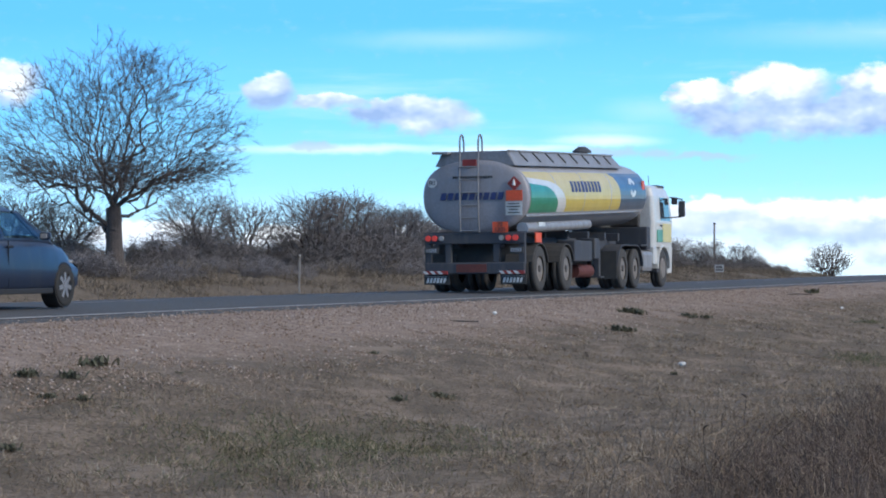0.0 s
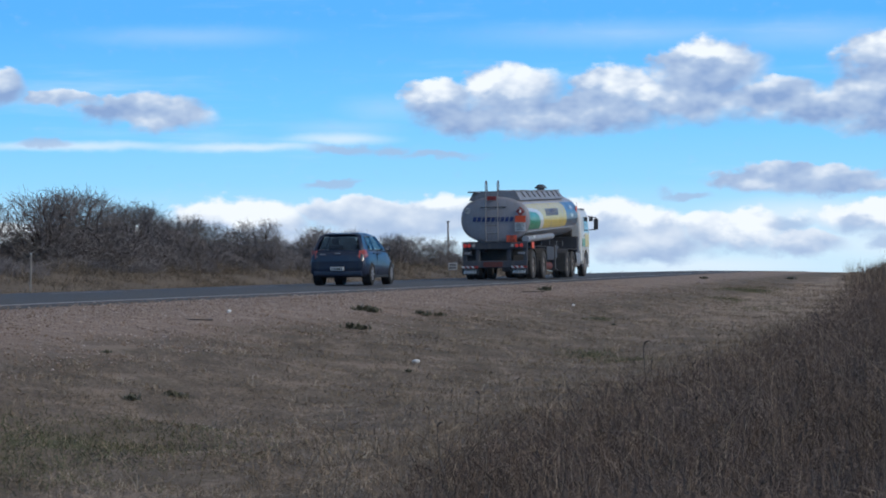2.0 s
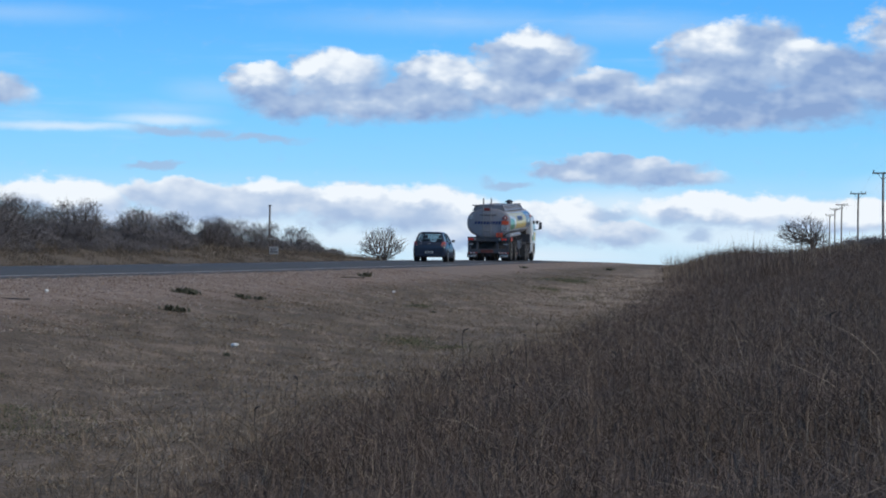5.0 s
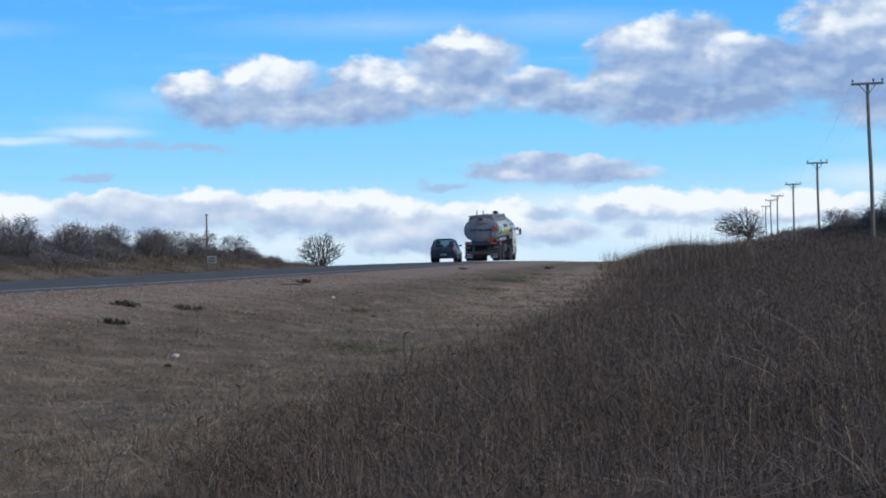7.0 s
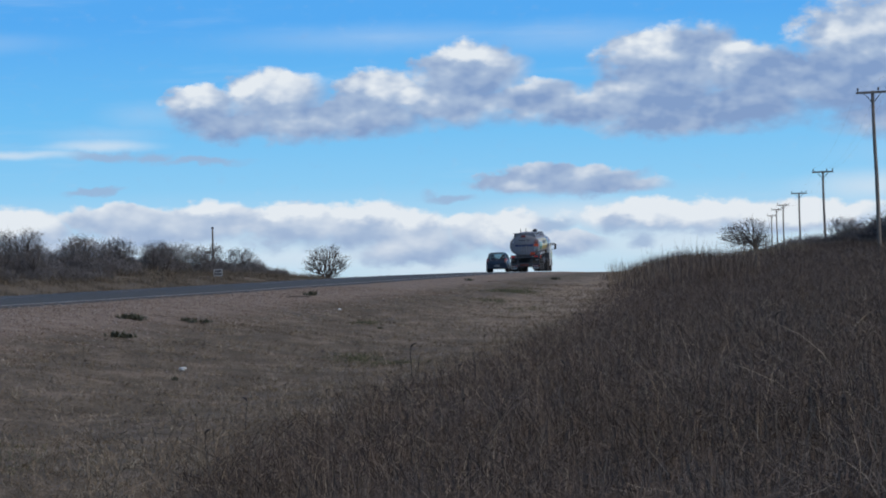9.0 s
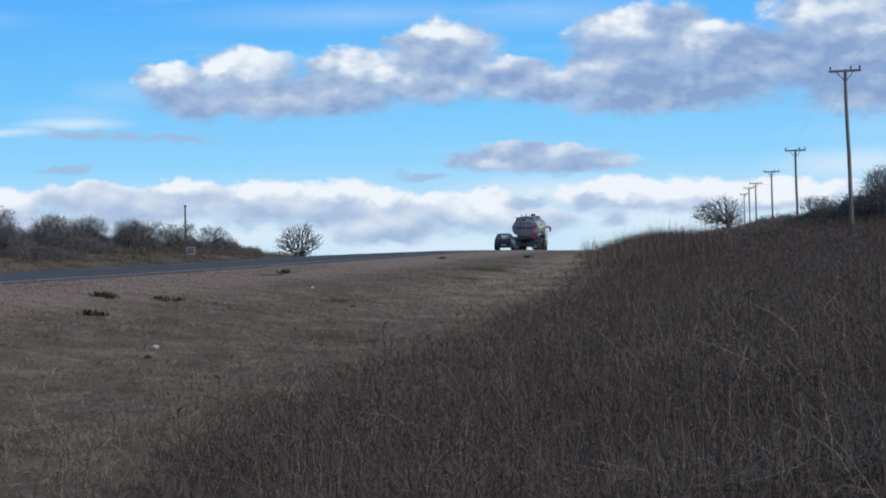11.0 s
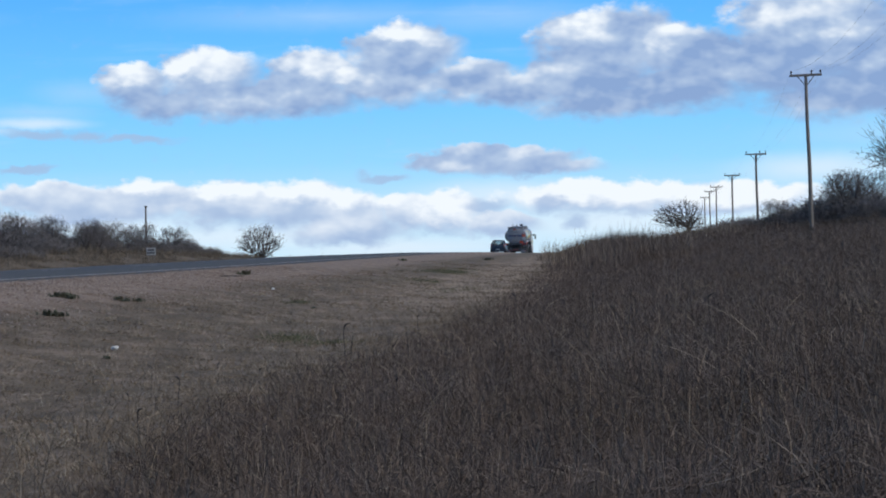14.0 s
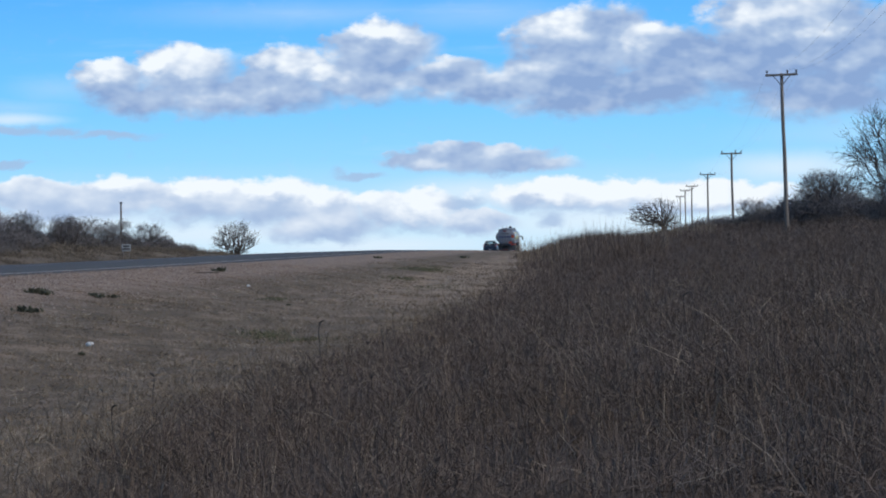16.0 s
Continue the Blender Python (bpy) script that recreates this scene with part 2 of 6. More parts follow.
def ground_material():
    def build(nt, b):
        tc = nt.nodes.new("ShaderNodeTexCoord")
        sep = nt.nodes.new("ShaderNodeSeparateXYZ")
        nt.links.new(tc.outputs["Object"], sep.inputs[0])
        e = sep.outputs[0]
        wob = add_noise(nt, 0.5, 5.0, 0.65)
        n = nt.nodes.new("ShaderNodeMath")
        n.operation = "MULTIPLY_ADD"
        nt.links.new(wob, n.inputs[0])
        n.inputs[1].default_value = 2.6
        nt.links.new(e, n.inputs[2])
        edge = n.outputs[0]                                   # distance from the road's edge, wavering
        fine, mid, big = add_noise(nt, 26.0, 4.0, 0.7), add_noise(nt, 4.0, 5.0, 0.65), add_noise(nt, 0.35, 4.0, 0.6)
        straw = add_mix(nt, add_ramp(nt, mid, 0.3, 0.7), c4(0.192, 0.148, 0.113), c4(0.295, 0.232, 0.178))
        straw = add_mix(nt, add_ramp(nt, fine, 0.40, 0.62), straw, c4(0.105, 0.083, 0.062))
        straw = add_mix(nt, add_ramp(nt, big, 0.52, 0.72), straw, c4(0.185, 0.148, 0.108))
        worn = add_noise(nt, 1.1, 6.0, 0.68, (1.3, 0.75, 1.0))
        straw = add_mix(nt, add_ramp(nt, worn, 0.45, 0.68), straw, c4(0.125, 0.101, 0.075))
        straw = add_mix(nt, add_ramp(nt, worn, 0.47, 0.36), straw, c4(0.265, 0.208, 0.158))
        along = add_ramp(nt, sep.outputs[1], 42.0, 70.0)              # bare sandy soil beside the weeds, further on
        strip = nt.nodes.new("ShaderNodeMath")
        strip.operation = "MULTIPLY"
        nt.links.new(along, strip.inputs[0])
        nt.links.new(add_ramp(nt, edge, 7.2, 9.6), strip.inputs[1])
        sand = add_mix(nt, add_ramp(nt, worn, 0.35, 0.62), c4(0.37, 0.285, 0.215), c4(0.24, 0.187, 0.142))
        straw = add_mix(nt, strip.outputs[0], straw, sand)
        grit = add_mix(nt, add_ramp(nt, fine, 0.3, 0.72), c4(0.36, 0.275, 0.22), c4(0.165, 0.122, 0.098))
        grit = add_mix(nt, add_ramp(nt, mid, 0.45, 0.75), grit, c4(0.42, 0.33, 0.27))
        right = add_mix(nt, add_ramp(nt, edge, 4.6, 6.6), grit, straw)
        earth = add_mix(nt, add_ramp(nt, mid, 0.35, 0.68), c4(0.215, 0.168, 0.125), c4(0.125, 0.100, 0.078))
        earth = add_mix(nt, add_ramp(nt, fine, 0.4, 0.7), earth, c4(0.125, 0.102, 0.078))
        # darker brown ground from where the weeds of the bank begin
        weed_ground = add_mix(nt, add_ramp(nt, mid, 0.3, 0.7), c4(0.062, 0.047, 0.039), c4(0.10, 0.077, 0.063))
        right = add_mix(nt, add_ramp(nt, edge, 12.2, 13.4), right, weed_ground)
        col = add_mix(nt, add_ramp(nt, edge, -9.0, -6.0), earth, right)
        nt.links.new(col, b.inputs["Base Color"])
        b.inputs["Roughness"].default_value = 0.95
        b.inputs["Specular IOR Level"].default_value = 0.15
        add_bump(nt, b, fine, 0.8, 0.04)
    return material("ground", build)


MAT = {}
MAT["ground"] = ground_material()
MAT["asphalt"] = surface("asphalt", (0.050, 0.051, 0.055), (0.070, 0.070, 0.073), 0.85, scale=0.8, fine=60, bump=0.5, depth=0.01)
MAT["line"] = surface("road_paint", (0.46, 0.44, 0.42), (0.30, 0.29, 0.275), 0.8, scale=1.2, fine=30)
MAT["bark"] = surface("bark", (0.105, 0.085, 0.076), (0.065, 0.054, 0.051), 0.95, scale=3, fine=25, bump=0.8, depth=0.03)
MAT["twig"] = surface("twig", (0.120, 0.103, 0.098), (0.088, 0.077, 0.075), 0.95, scale=2, fine=20, bump=0)
# twigs of the bushes, paler because distance haze is put into their colour
MAT["bush"] = surface("hazed_bush_twig", (0.195, 0.174, 0.170), (0.150, 0.138, 0.138), 0.95, scale=1.5, fine=20, bump=0)
MAT["post"] = surface("weathered_wood", (0.30, 0.255, 0.22), (0.19, 0.165, 0.145), 0.9, scale=2, fine=25, bump=0.4)
MAT["wire"] = surface("wire", (0.08, 0.08, 0.085), (0.05, 0.05, 0.05), 0.5, 0.8, bump=0)

# ---------------------------------------------------------------- helpers for building
def part(name, bm, mat, parent=None, label="", smooth=False):
    """Link a bmesh as one mesh object, under a thing or a part."""
    me = bpy.data.meshes.new(name)
    bm.to_mesh(me)
    bm.free()
    me.materials.append(mat)
    if smooth:
        me.polygons.foreach_set("use_smooth", [True] * len(me.polygons))
    ob = new(name, me)
    if parent:
        ob.parent = parent
    if label:
        ob["label"] = label
    return ob


def raw(name, verts, faces, mat, parent=None, smooth=False):
    me = bpy.data.meshes.new(name)
    me.from_pydata(verts, [], faces)
    me.materials.append(mat)
    if smooth:
        me.polygons.foreach_set("use_smooth", [True] * len(me.polygons))
    me.update()
    ob = new(name, me)
    if parent:
        ob.parent = parent
    return ob


def box(x0, x1, y0, y1, z0, z1, bevel=0.0, bm=None, m=None):
    bm = bm or bmesh.new()
    made = bmesh.ops.create_cube(bm, size=1.0)["verts"]
    bmesh.ops.transform(bm, verts=made, matrix=Matrix.Translation(((x0 + x1) / 2, (y0 + y1) / 2, (z0 + z1) / 2))
                        @ Matrix.Diagonal((x1 - x0, y1 - y0, z1 - z0, 1)))
    if bevel:
        edges = list({e for v in made for e in v.link_edges})
        made = bmesh.ops.bevel(bm, geom=edges, offset=bevel, segments=2, profile=0.6, affect="EDGES")["verts"]
    if m:
        bmesh.ops.transform(bm, verts=made, matrix=m)
    return bm


def rod(bm, a, b, r0, r1=None, sides=10):
    a, b = Vector(a), Vector(b)
    q = (b - a).to_track_quat("Z", "Y").to_matrix().to_4x4()
    bmesh.ops.create_cone(bm, cap_ends=True, segments=sides, radius1=r0, radius2=r0 if r1 is None else r1, depth=(b - a).length,
                          matrix=Matrix.Translation((a + b) / 2) @ q)
    return bm


def tube(points, r, sides=8):
    bm = bmesh.new()
    for a, b in zip(points, points[1:]):
        rod(bm, a, b, r, r, sides)
    return bm


def empty(name, label, category, group="", kind=""):
    return tagged(new(name), label, category, group, kind)


def smoothstep(a, b, x):
    t = np.clip((np.asarray(x, float) - a) / (b - a), 0, 1)
    return t * t * (3 - 2 * t)


# ---------------------------------------------------------------- lie of the land
# The road runs straight. e: metres to the right of its near edge, s: metres along it.
HEAD = math.atan(0.0786)
ALONG, ACROSS, FOOT = (math.sin(HEAD), math.cos(HEAD)), (math.cos(HEAD), -math.sin(HEAD)), (-14.6, 0.0)
_s = np.arange(-400, 4200, 2.0)
_z = np.interp(_s, [-400, 0, 35, 50, 65, 100, 141, 170, 212, 265, 318, 365, 470, 700, 4200],
               [1.1, 1.0, 0.93, 0.865, 0.80, 0.71, 0.62, 0.50, 0.18, -0.45, -1.2, -2.1, -4.5, -9.0, -60.0])
_z = np.convolve(np.pad(_z, 8, mode="edge"), np.hanning(17) / np.hanning(17).sum(), "valid")


def road_height(s):
    return np.interp(s, _s, _z)


def ripple(e, s):
    e, s = np.asarray(e, float), np.asarray(s, float)
    return (0.05 * np.sin(0.9 * e + 0.31 * s) * np.sin(0.43 * s - 0.7 * e) + 0.035 * np.sin(1.7 * s + 0.6 * e + 1.3) * np.sin(1.1 * e - 0.5 * s)
            + 0.02 * np.sin(3.1 * s + 2.2 * e))


RIGHT = 0.8      # asphalt ends here, to the right of the datum


def cross_fall(e):
    """The road leans towards its near side."""
    d = np.asarray(e, float) + 2.2
    return np.where(d > 0, -0.03 * d, 0.012 * d)


def height(e, s):
    """Height of the ground."""
    e, s = np.asarray(e, float), np.asarray(s, float)
    z = road_height(s)
    deep = 0.12 + 0.68 * (1 - smoothstep(30, 160, s))
    right = cross_fall(RIGHT) - 0.04 * np.clip(e - RIGHT, 0, 3) - deep * smoothstep(2.0, 9.5, e)
    out = np.clip(e - 11.0, 0, 34)
    right = right + 0.094 * out * smoothstep(0, 5, out) + 0.01 * np.clip(e - 45, 0, 200) + 0.38 * smoothstep(85, 150, s) * smoothstep(8.5, 12.8, e)
    f = -e - 7.2
    left = cross_fall(-7.2) - 0.04 * np.clip(f, 0, 2) - 0.25 * smoothstep(1, 4, f) * (1 - smoothstep(5, 9, f))
    left = left + (1 - smoothstep(140, 205, s)) * (0.75 * smoothstep(4.5, 15, f) + 0.45 * smoothstep(14, 30, f)) - 0.4 * smoothstep(155, 235, s) * smoothstep(2, 10, f)
    rough = ripple(e, s) * (smoothstep(2, 6, e) + smoothstep(2.5, 7, f) * 1.6)
    return z + np.where(e > RIGHT, right, np.where(f > 0, left, cross_fall(e))) + rough


def spot(e, s, dz=0.0):
    return (FOOT[0] + e * ACROSS[0] + s * ALONG[0], FOOT[1] + e * ACROSS[1] + s * ALONG[1], float(height(e, s)) + dz)


def road_coords(x, y):
    dx, dy = x - FOOT[0], y - FOOT[1]
    return dx * ACROSS[0] + dy * ACROSS[1], dx * ALONG[0] + dy * ALONG[1]


ROAD_POSE = Matrix.Translation((FOOT[0], FOOT[1], 0)) @ Matrix.Rotation(-HEAD, 4, "Z")


def sheet(name, es, ss, mat, zf, label, kind="structure"):
    E, S = np.meshgrid(es, ss)
    Z = zf(E, S)
    verts = np.stack([E.ravel(), S.ravel(), Z.ravel()], 1)
    w, n = len(es), len(ss)
    i = (np.arange(n - 1)[:, None] * w + np.arange(w - 1)[None]).ravel()
    faces = np.stack([i, i + 1, i + w + 1, i + w], 1)
    ob = raw(name, verts.tolist(), faces.tolist(), mat, smooth=True)
    ob.matrix_world = ROAD_POSE
    return tagged(ob, label, name, kind=kind)


def spread(lo, hi, near, growth, centre=0.0):
    out, d = [centre], near
    while out[-1] < hi:
        out.append(out[-1] + d)
        if out[-1] > centre + 60:
            d *= growth
    d = near
    while out[0] > lo:
        out.insert(0, out[0] - d)
        if out[0] < centre - 40:
            d *= growth
    return np.array(out)


es = np.unique(np.concatenate([spread(-3000, 3000, 0.5, 1.18), [-7.45, -7.2, RIGHT, RIGHT + 0.25]]))
ss = spread(-400, 4000, 1.0, 1.03)


def ground_height(E, S):
    """The ground drops under the road's own slab."""
    return height(E, S) - 0.10 * ((E <= RIGHT) & (E >= -7.25))


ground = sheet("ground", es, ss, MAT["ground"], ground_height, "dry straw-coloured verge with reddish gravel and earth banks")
road_s = spread(-400, 900, 2.0, 1.03)
road = sheet("road", np.array([-7.45, -7.2, -3.3, RIGHT, RIGHT + 0.2]), road_s, MAT["asphalt"],
             lambda E, S: road_height(S) + cross_fall(E) - 0.14 * ((E < -7.3) | (E > RIGHT + 0.1)) + 0.01, "worn grey asphalt country road with two lanes")
for name, e0 in (("edge_line", 0.22), ("edge_line", -6.85)):
    tagged(sheet(name, np.array([e0, e0 + 0.16]), road_s, MAT["line"], lambda E, S: road_height(S) + cross_fall(E) + 0.018, "worn white edge line on the asphalt"), category="road marking")
dash = raw("centre_line", *(lambda q, up: ([v for s0 in q for v in ((-3.65, s0, road_height(s0) + up), (-3.53, s0, road_height(s0) + up),
           (-3.53, s0 + 4.5, road_height(s0 + 4.5) + up), (-3.65, s0 + 4.5, road_height(s0 + 4.5) + up))],
           [(4 * k, 4 * k + 1, 4 * k + 2, 4 * k + 3) for k in range(len(q))]))(list(range(-60, 348, 12)), 0.018 + float(cross_fall(-3.59))), MAT["line"])
dash.matrix_world = ROAD_POSE
tagged(dash, "broken white centre line on the asphalt", "road marking", kind="structure")
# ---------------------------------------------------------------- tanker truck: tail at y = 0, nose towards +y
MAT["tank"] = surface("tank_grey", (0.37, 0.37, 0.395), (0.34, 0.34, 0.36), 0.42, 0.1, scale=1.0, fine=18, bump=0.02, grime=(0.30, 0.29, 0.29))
# the tank's grey again, with the rear end's weaker light put into the colour
MAT["tank_end"] = surface("tank_end_shaded_grey", (0.29, 0.285, 0.31), (0.265, 0.26, 0.28), 0.5, 0.05, scale=1.0, fine=18, bump=0.02, grime=(0.235, 0.225, 0.23))
MAT["deck"] = surface("deck_grey", (0.24, 0.25, 0.28), (0.20, 0.21, 0.235), 0.55, scale=1.0, fine=18, bump=0.02, grime=(0.18, 0.18, 0.19))
MAT["alu"] = surface("dull_aluminium", (0.36, 0.36, 0.37), (0.27, 0.27, 0.28), 0.5, 0.3, scale=4, fine=30, bump=0.1, grime=(0.2, 0.18, 0.16))
MAT["ladder"] = surface("dull_grey_ladder", (0.24, 0.24, 0.25), (0.19, 0.19, 0.20), 0.6, 0.2, scale=4, fine=30, bump=0.1)
MAT["frame"] = surface("dark_frame", (0.036, 0.042, 0.058), (0.052, 0.055, 0.064), 0.7, scale=3, fine=25, bump=0.15, grime=(0.080, 0.077, 0.075))
MAT["rubber"] = surface("rubber", (0.036, 0.036, 0.038), (0.058, 0.055, 0.052), 0.9, scale=5, fine=30, bump=0.4)
MAT["rim"] = surface("dusty_rim", (0.25, 0.225, 0.20), (0.17, 0.15, 0.135), 0.7, 0.1, scale=6, fine=30)
MAT["hub"] = surface("dark_hub", (0.10, 0.09, 0.085), (0.06, 0.055, 0.05), 0.7, 0.2)
MAT["white"] = surface("white_paint", (0.62, 0.62, 0.60), (0.58, 0.58, 0.56), 0.35, scale=2, fine=20, bump=0.03, grime=(0.50, 0.48, 0.45), coat=0.3)
MAT["yellow"] = surface("yellow_paint", (0.62, 0.47, 0.09), (0.55, 0.42, 0.09), 0.35, scale=1.5, fine=20, bump=0.02, grime=(0.55, 0.43, 0.13), coat=0.3)
MAT["green"] = surface("green_paint", (0.015, 0.24, 0.12), (0.02, 0.20, 0.11), 0.35, scale=1.5, fine=20, bump=0.02, grime=(0.03, 0.21, 0.12), coat=0.3)
MAT["blue"] = surface("blue_grey_paint", (0.06, 0.105, 0.165), (0.055, 0.095, 0.145), 0.35, scale=1.5, fine=20, bump=0.02, grime=(0.075, 0.10, 0.135), coat=0.3)
MAT["ink"] = surface("navy_lettering", (0.02, 0.035, 0.16), (0.03, 0.045, 0.13), 0.5, bump=0)
MAT["dark_ink"] = surface("black_lettering", (0.02, 0.02, 0.025), (0.035, 0.035, 0.035), 0.5, bump=0)
MAT["orange"] = surface("orange_plate", (0.78, 0.095, 0.03), (0.66, 0.09, 0.03), 0.5, bump=0.02)
MAT["red"] = surface("dull_red", (0.38, 0.035, 0.025), (0.25, 0.03, 0.025), 0.5, bump=0.05)
MAT["rust"] = surface("red_oxide", (0.16, 0.04, 0.03), (0.10, 0.03, 0.025), 0.7, bump=0.2)


def glow(name, colour, strength):
    def build(nt, b):
        b.inputs["Base Color"].default_value = c4(*colour)
        b.inputs["Roughness"].default_value = 0.25
        b.inputs["Emission Color"].default_value = c4(*colour)
        b.inputs["Emission Strength"].default_value = strength
    return material(name, build)


def glass(name, colour):
    def build(nt, b):
        tint = add_mix(nt, add_ramp(nt, add_noise(nt, 2.0), 0.3, 0.7), c4(*colour), c4(*[c * 1.5 for c in colour]))
        nt.links.new(tint, b.inputs["Base Color"])
        b.inputs["Roughness"].default_value = 0.06
        b.inputs["IOR"].default_value = 1.5
        b.inputs["Coat Weight"].default_value = 0.6
    return material(name, build)


MAT["tail"] = glow("tail_lamp_red", (0.60, 0.05, 0.035), 0.12)
MAT["lens"] = glow("clear_lens", (0.28, 0.27, 0.26), 0.02)
MAT["glass"] = glass("tinted_glass", (0.03, 0.04, 0.05))

TANK_W, TANK_H, TANK_Z, TANK_P = 1.22, 0.82, 2.12, 2.35


def tank_ring(y, k=1.0, n=56):
    out = []
    for i in range(n):
        a = 2 * math.pi * i / n
        c, s = math.cos(a), math.sin(a)
        out.append((TANK_W * k * math.copysign(abs(c) ** (2 / TANK_P), c), y, TANK_Z + TANK_H * k * math.copysign(abs(s) ** (2 / TANK_P), s)))
    return out


def loft(rings, close_ends=True):
    bm = bmesh.new()
    rows = [[bm.verts.new(p) for p in ring] for ring in rings]
    n = len(rows[0])
    for a, b in zip(rows, rows[1:]):
        for i in range(n):
            bm.faces.new((a[i], a[(i + 1) % n], b[(i + 1) % n], b[i]))
    if close_ends:
        bm.faces.new(rows[0])
        bm.faces.new(rows[-1])
    bmesh.ops.recalc_face_normals(bm, faces=bm.faces)
    return bm


def side_x(z, k=1.0):
    q = min(abs((z - TANK_Z) / TANK_H), 0.999)
    return TANK_W * (1 - q ** TANK_P) ** (1 / TANK_P)


def skin(y_lo, y_hi, z_lo, z_hi, off, rows=10, cols=14):
    """A painted field on the tank's right flank; y_lo and y_hi give its ends at a height of 0 to 1."""
    bm = bmesh.new()
    grid = []
    for i in range(rows + 1):
        u = i / rows
        z = z_lo + (z_hi - z_lo) * u
        a, b = y_lo(u), y_hi(u)
        grid.append([bm.verts.new((side_x(z) + off, a + (b - a) * j / cols, z)) for j in range(cols + 1)])
    for r0, r1 in zip(grid, grid[1:]):
        for j in range(cols):
            if (r0[j].co - r0[j + 1].co).length > 1e-5 or (r1[j].co - r1[j + 1].co).length > 1e-5:
                bm.faces.new((r0[j], r0[j + 1], r1[j + 1], r1[j]))
    return bm


def blocks(n, x0, x1, y, z0, z1, slant=0.0, gap=0.28, depth=0.006):
    """A row of plain upright blocks that stands for lettering, on a plane across y."""
    bm = bmesh.new()
    w = (x1 - x0) / n
    for i in range(n):
        a, b = x0 + i * w, x0 + (i + 1 - gap) * w
        vs = [bm.verts.new(p) for p in ((a, y, z0), (b, y, z0), (b + slant, y, z1), (a + slant, y, z1),
                                        (a, y + depth, z0), (b, y + depth, z0), (b + slant, y + depth, z1), (a + slant, y + depth, z1))]
        for f in ((0, 1, 2, 3), (7, 6, 5, 4), (0, 4, 5, 1), (1, 5, 6, 2), (2, 6, 7, 3), (3, 7, 4, 0)):
            bm.faces.new([vs[k] for k in f])
    return bm


def writing(name, text, size, mat, m, parent):
    cu = bpy.data.curves.new(name, "FONT")
    cu.body, cu.size, cu.extrude, cu.align_x, cu.align_y = text, size, 0.003, "CENTER", "CENTER"
    tmp = new(name, cu)
    me = bpy.data.meshes.new_from_object(tmp.evaluated_get(bpy.context.evaluated_depsgraph_get()))
    bpy.data.objects.remove(tmp)
    me.materials.clear()
    me.materials.append(mat)
    ob = new(name, me)
    ob.parent, ob.matrix_basis = parent, m
    return ob


def tyre_mesh(r, w, inner):
    prof = [(inner, -w / 2 + 0.01), (r * 0.86, -w / 2), (r * 0.96, -w * 0.45), (r, -w * 0.34), (r, -w * 0.02), (r - 0.012, -w * 0.015), (r - 0.012, w * 0.015),
            (r, w * 0.02), (r, w * 0.34), (r * 0.96, w * 0.45), (r * 0.86, w / 2), (inner, w / 2 - 0.01)]
    n = 32
    return loft([[(x, p * math.cos(2 * math.pi * i / n), p * math.sin(2 * math.pi * i / n)) for i in range(n)] for p, x in prof], close_ends=False)


def disc(bm, x, r, depth, n=24):
    rod(bm, (x - depth / 2, 0, 0), (x + depth / 2, 0, 0), r, r, n)
    return bm


WHEELS = []   # wheel, place, radius


def truck_wheel(name, parent, x, y, dual):
    r, w, side = 0.51, 0.27, 1 if x > 0 else -1
    hub = new(name)
    hub.parent = parent
    y *= 1.17
    hub.matrix_basis = pose(x, y, r)
    part("tyre", tyre_mesh(r, w, 0.29), MAT["rubber"], hub, smooth=True)
    if dual:
        t = part("tyre", tyre_mesh(r, w, 0.29), MAT["rubber"], hub, smooth=True)
        t.location.x = -side * 0.32
    bm = disc(bmesh.new(), side * (0.075 if dual else 0.08), 0.30, 0.05)
    bmesh.ops.inset_region(bm, faces=[f for f in bm.faces if abs(f.normal.x) > 0.9], thickness=0.06, depth=-0.05 if dual else 0.04)
    for k in range(8):
        a = k * math.pi / 4
        rod(bm, (side * 0.05, 0.15 * math.cos(a), 0.15 * math.sin(a)), (side * 0.10, 0.15 * math.cos(a), 0.15 * math.sin(a)), 0.018, sides=6)
    part("rim", bm, MAT["rim"], hub)
    bm = bmesh.new()
    rod(bm, (0, 0, 0), (side * 0.12, 0, 0), 0.10, 0.08, 16)
    part("hub_cap", bm, MAT["hub"], hub)
    WHEELS.append((hub, (x, y, r), r, "truck"))
    return hub


def arc_guard(x0, x1, y, z, r, a0, a1, thick=0.03, n=10):
    """A curved mudguard over a wheel."""
    rings = []
    for i in range(n + 1):
        a = radians(a0 + (a1 - a0) * i / n)
        c, s = math.cos(a), math.sin(a)
        rings.append([(x0, y + r * c, z + r * s), (x1, y + r * c, z + r * s), (x1, y + (r + thick) * c, z + (r + thick) * s), (x0, y + (r + thick) * c, z + (r + thick) * s)])
    return loft(rings)


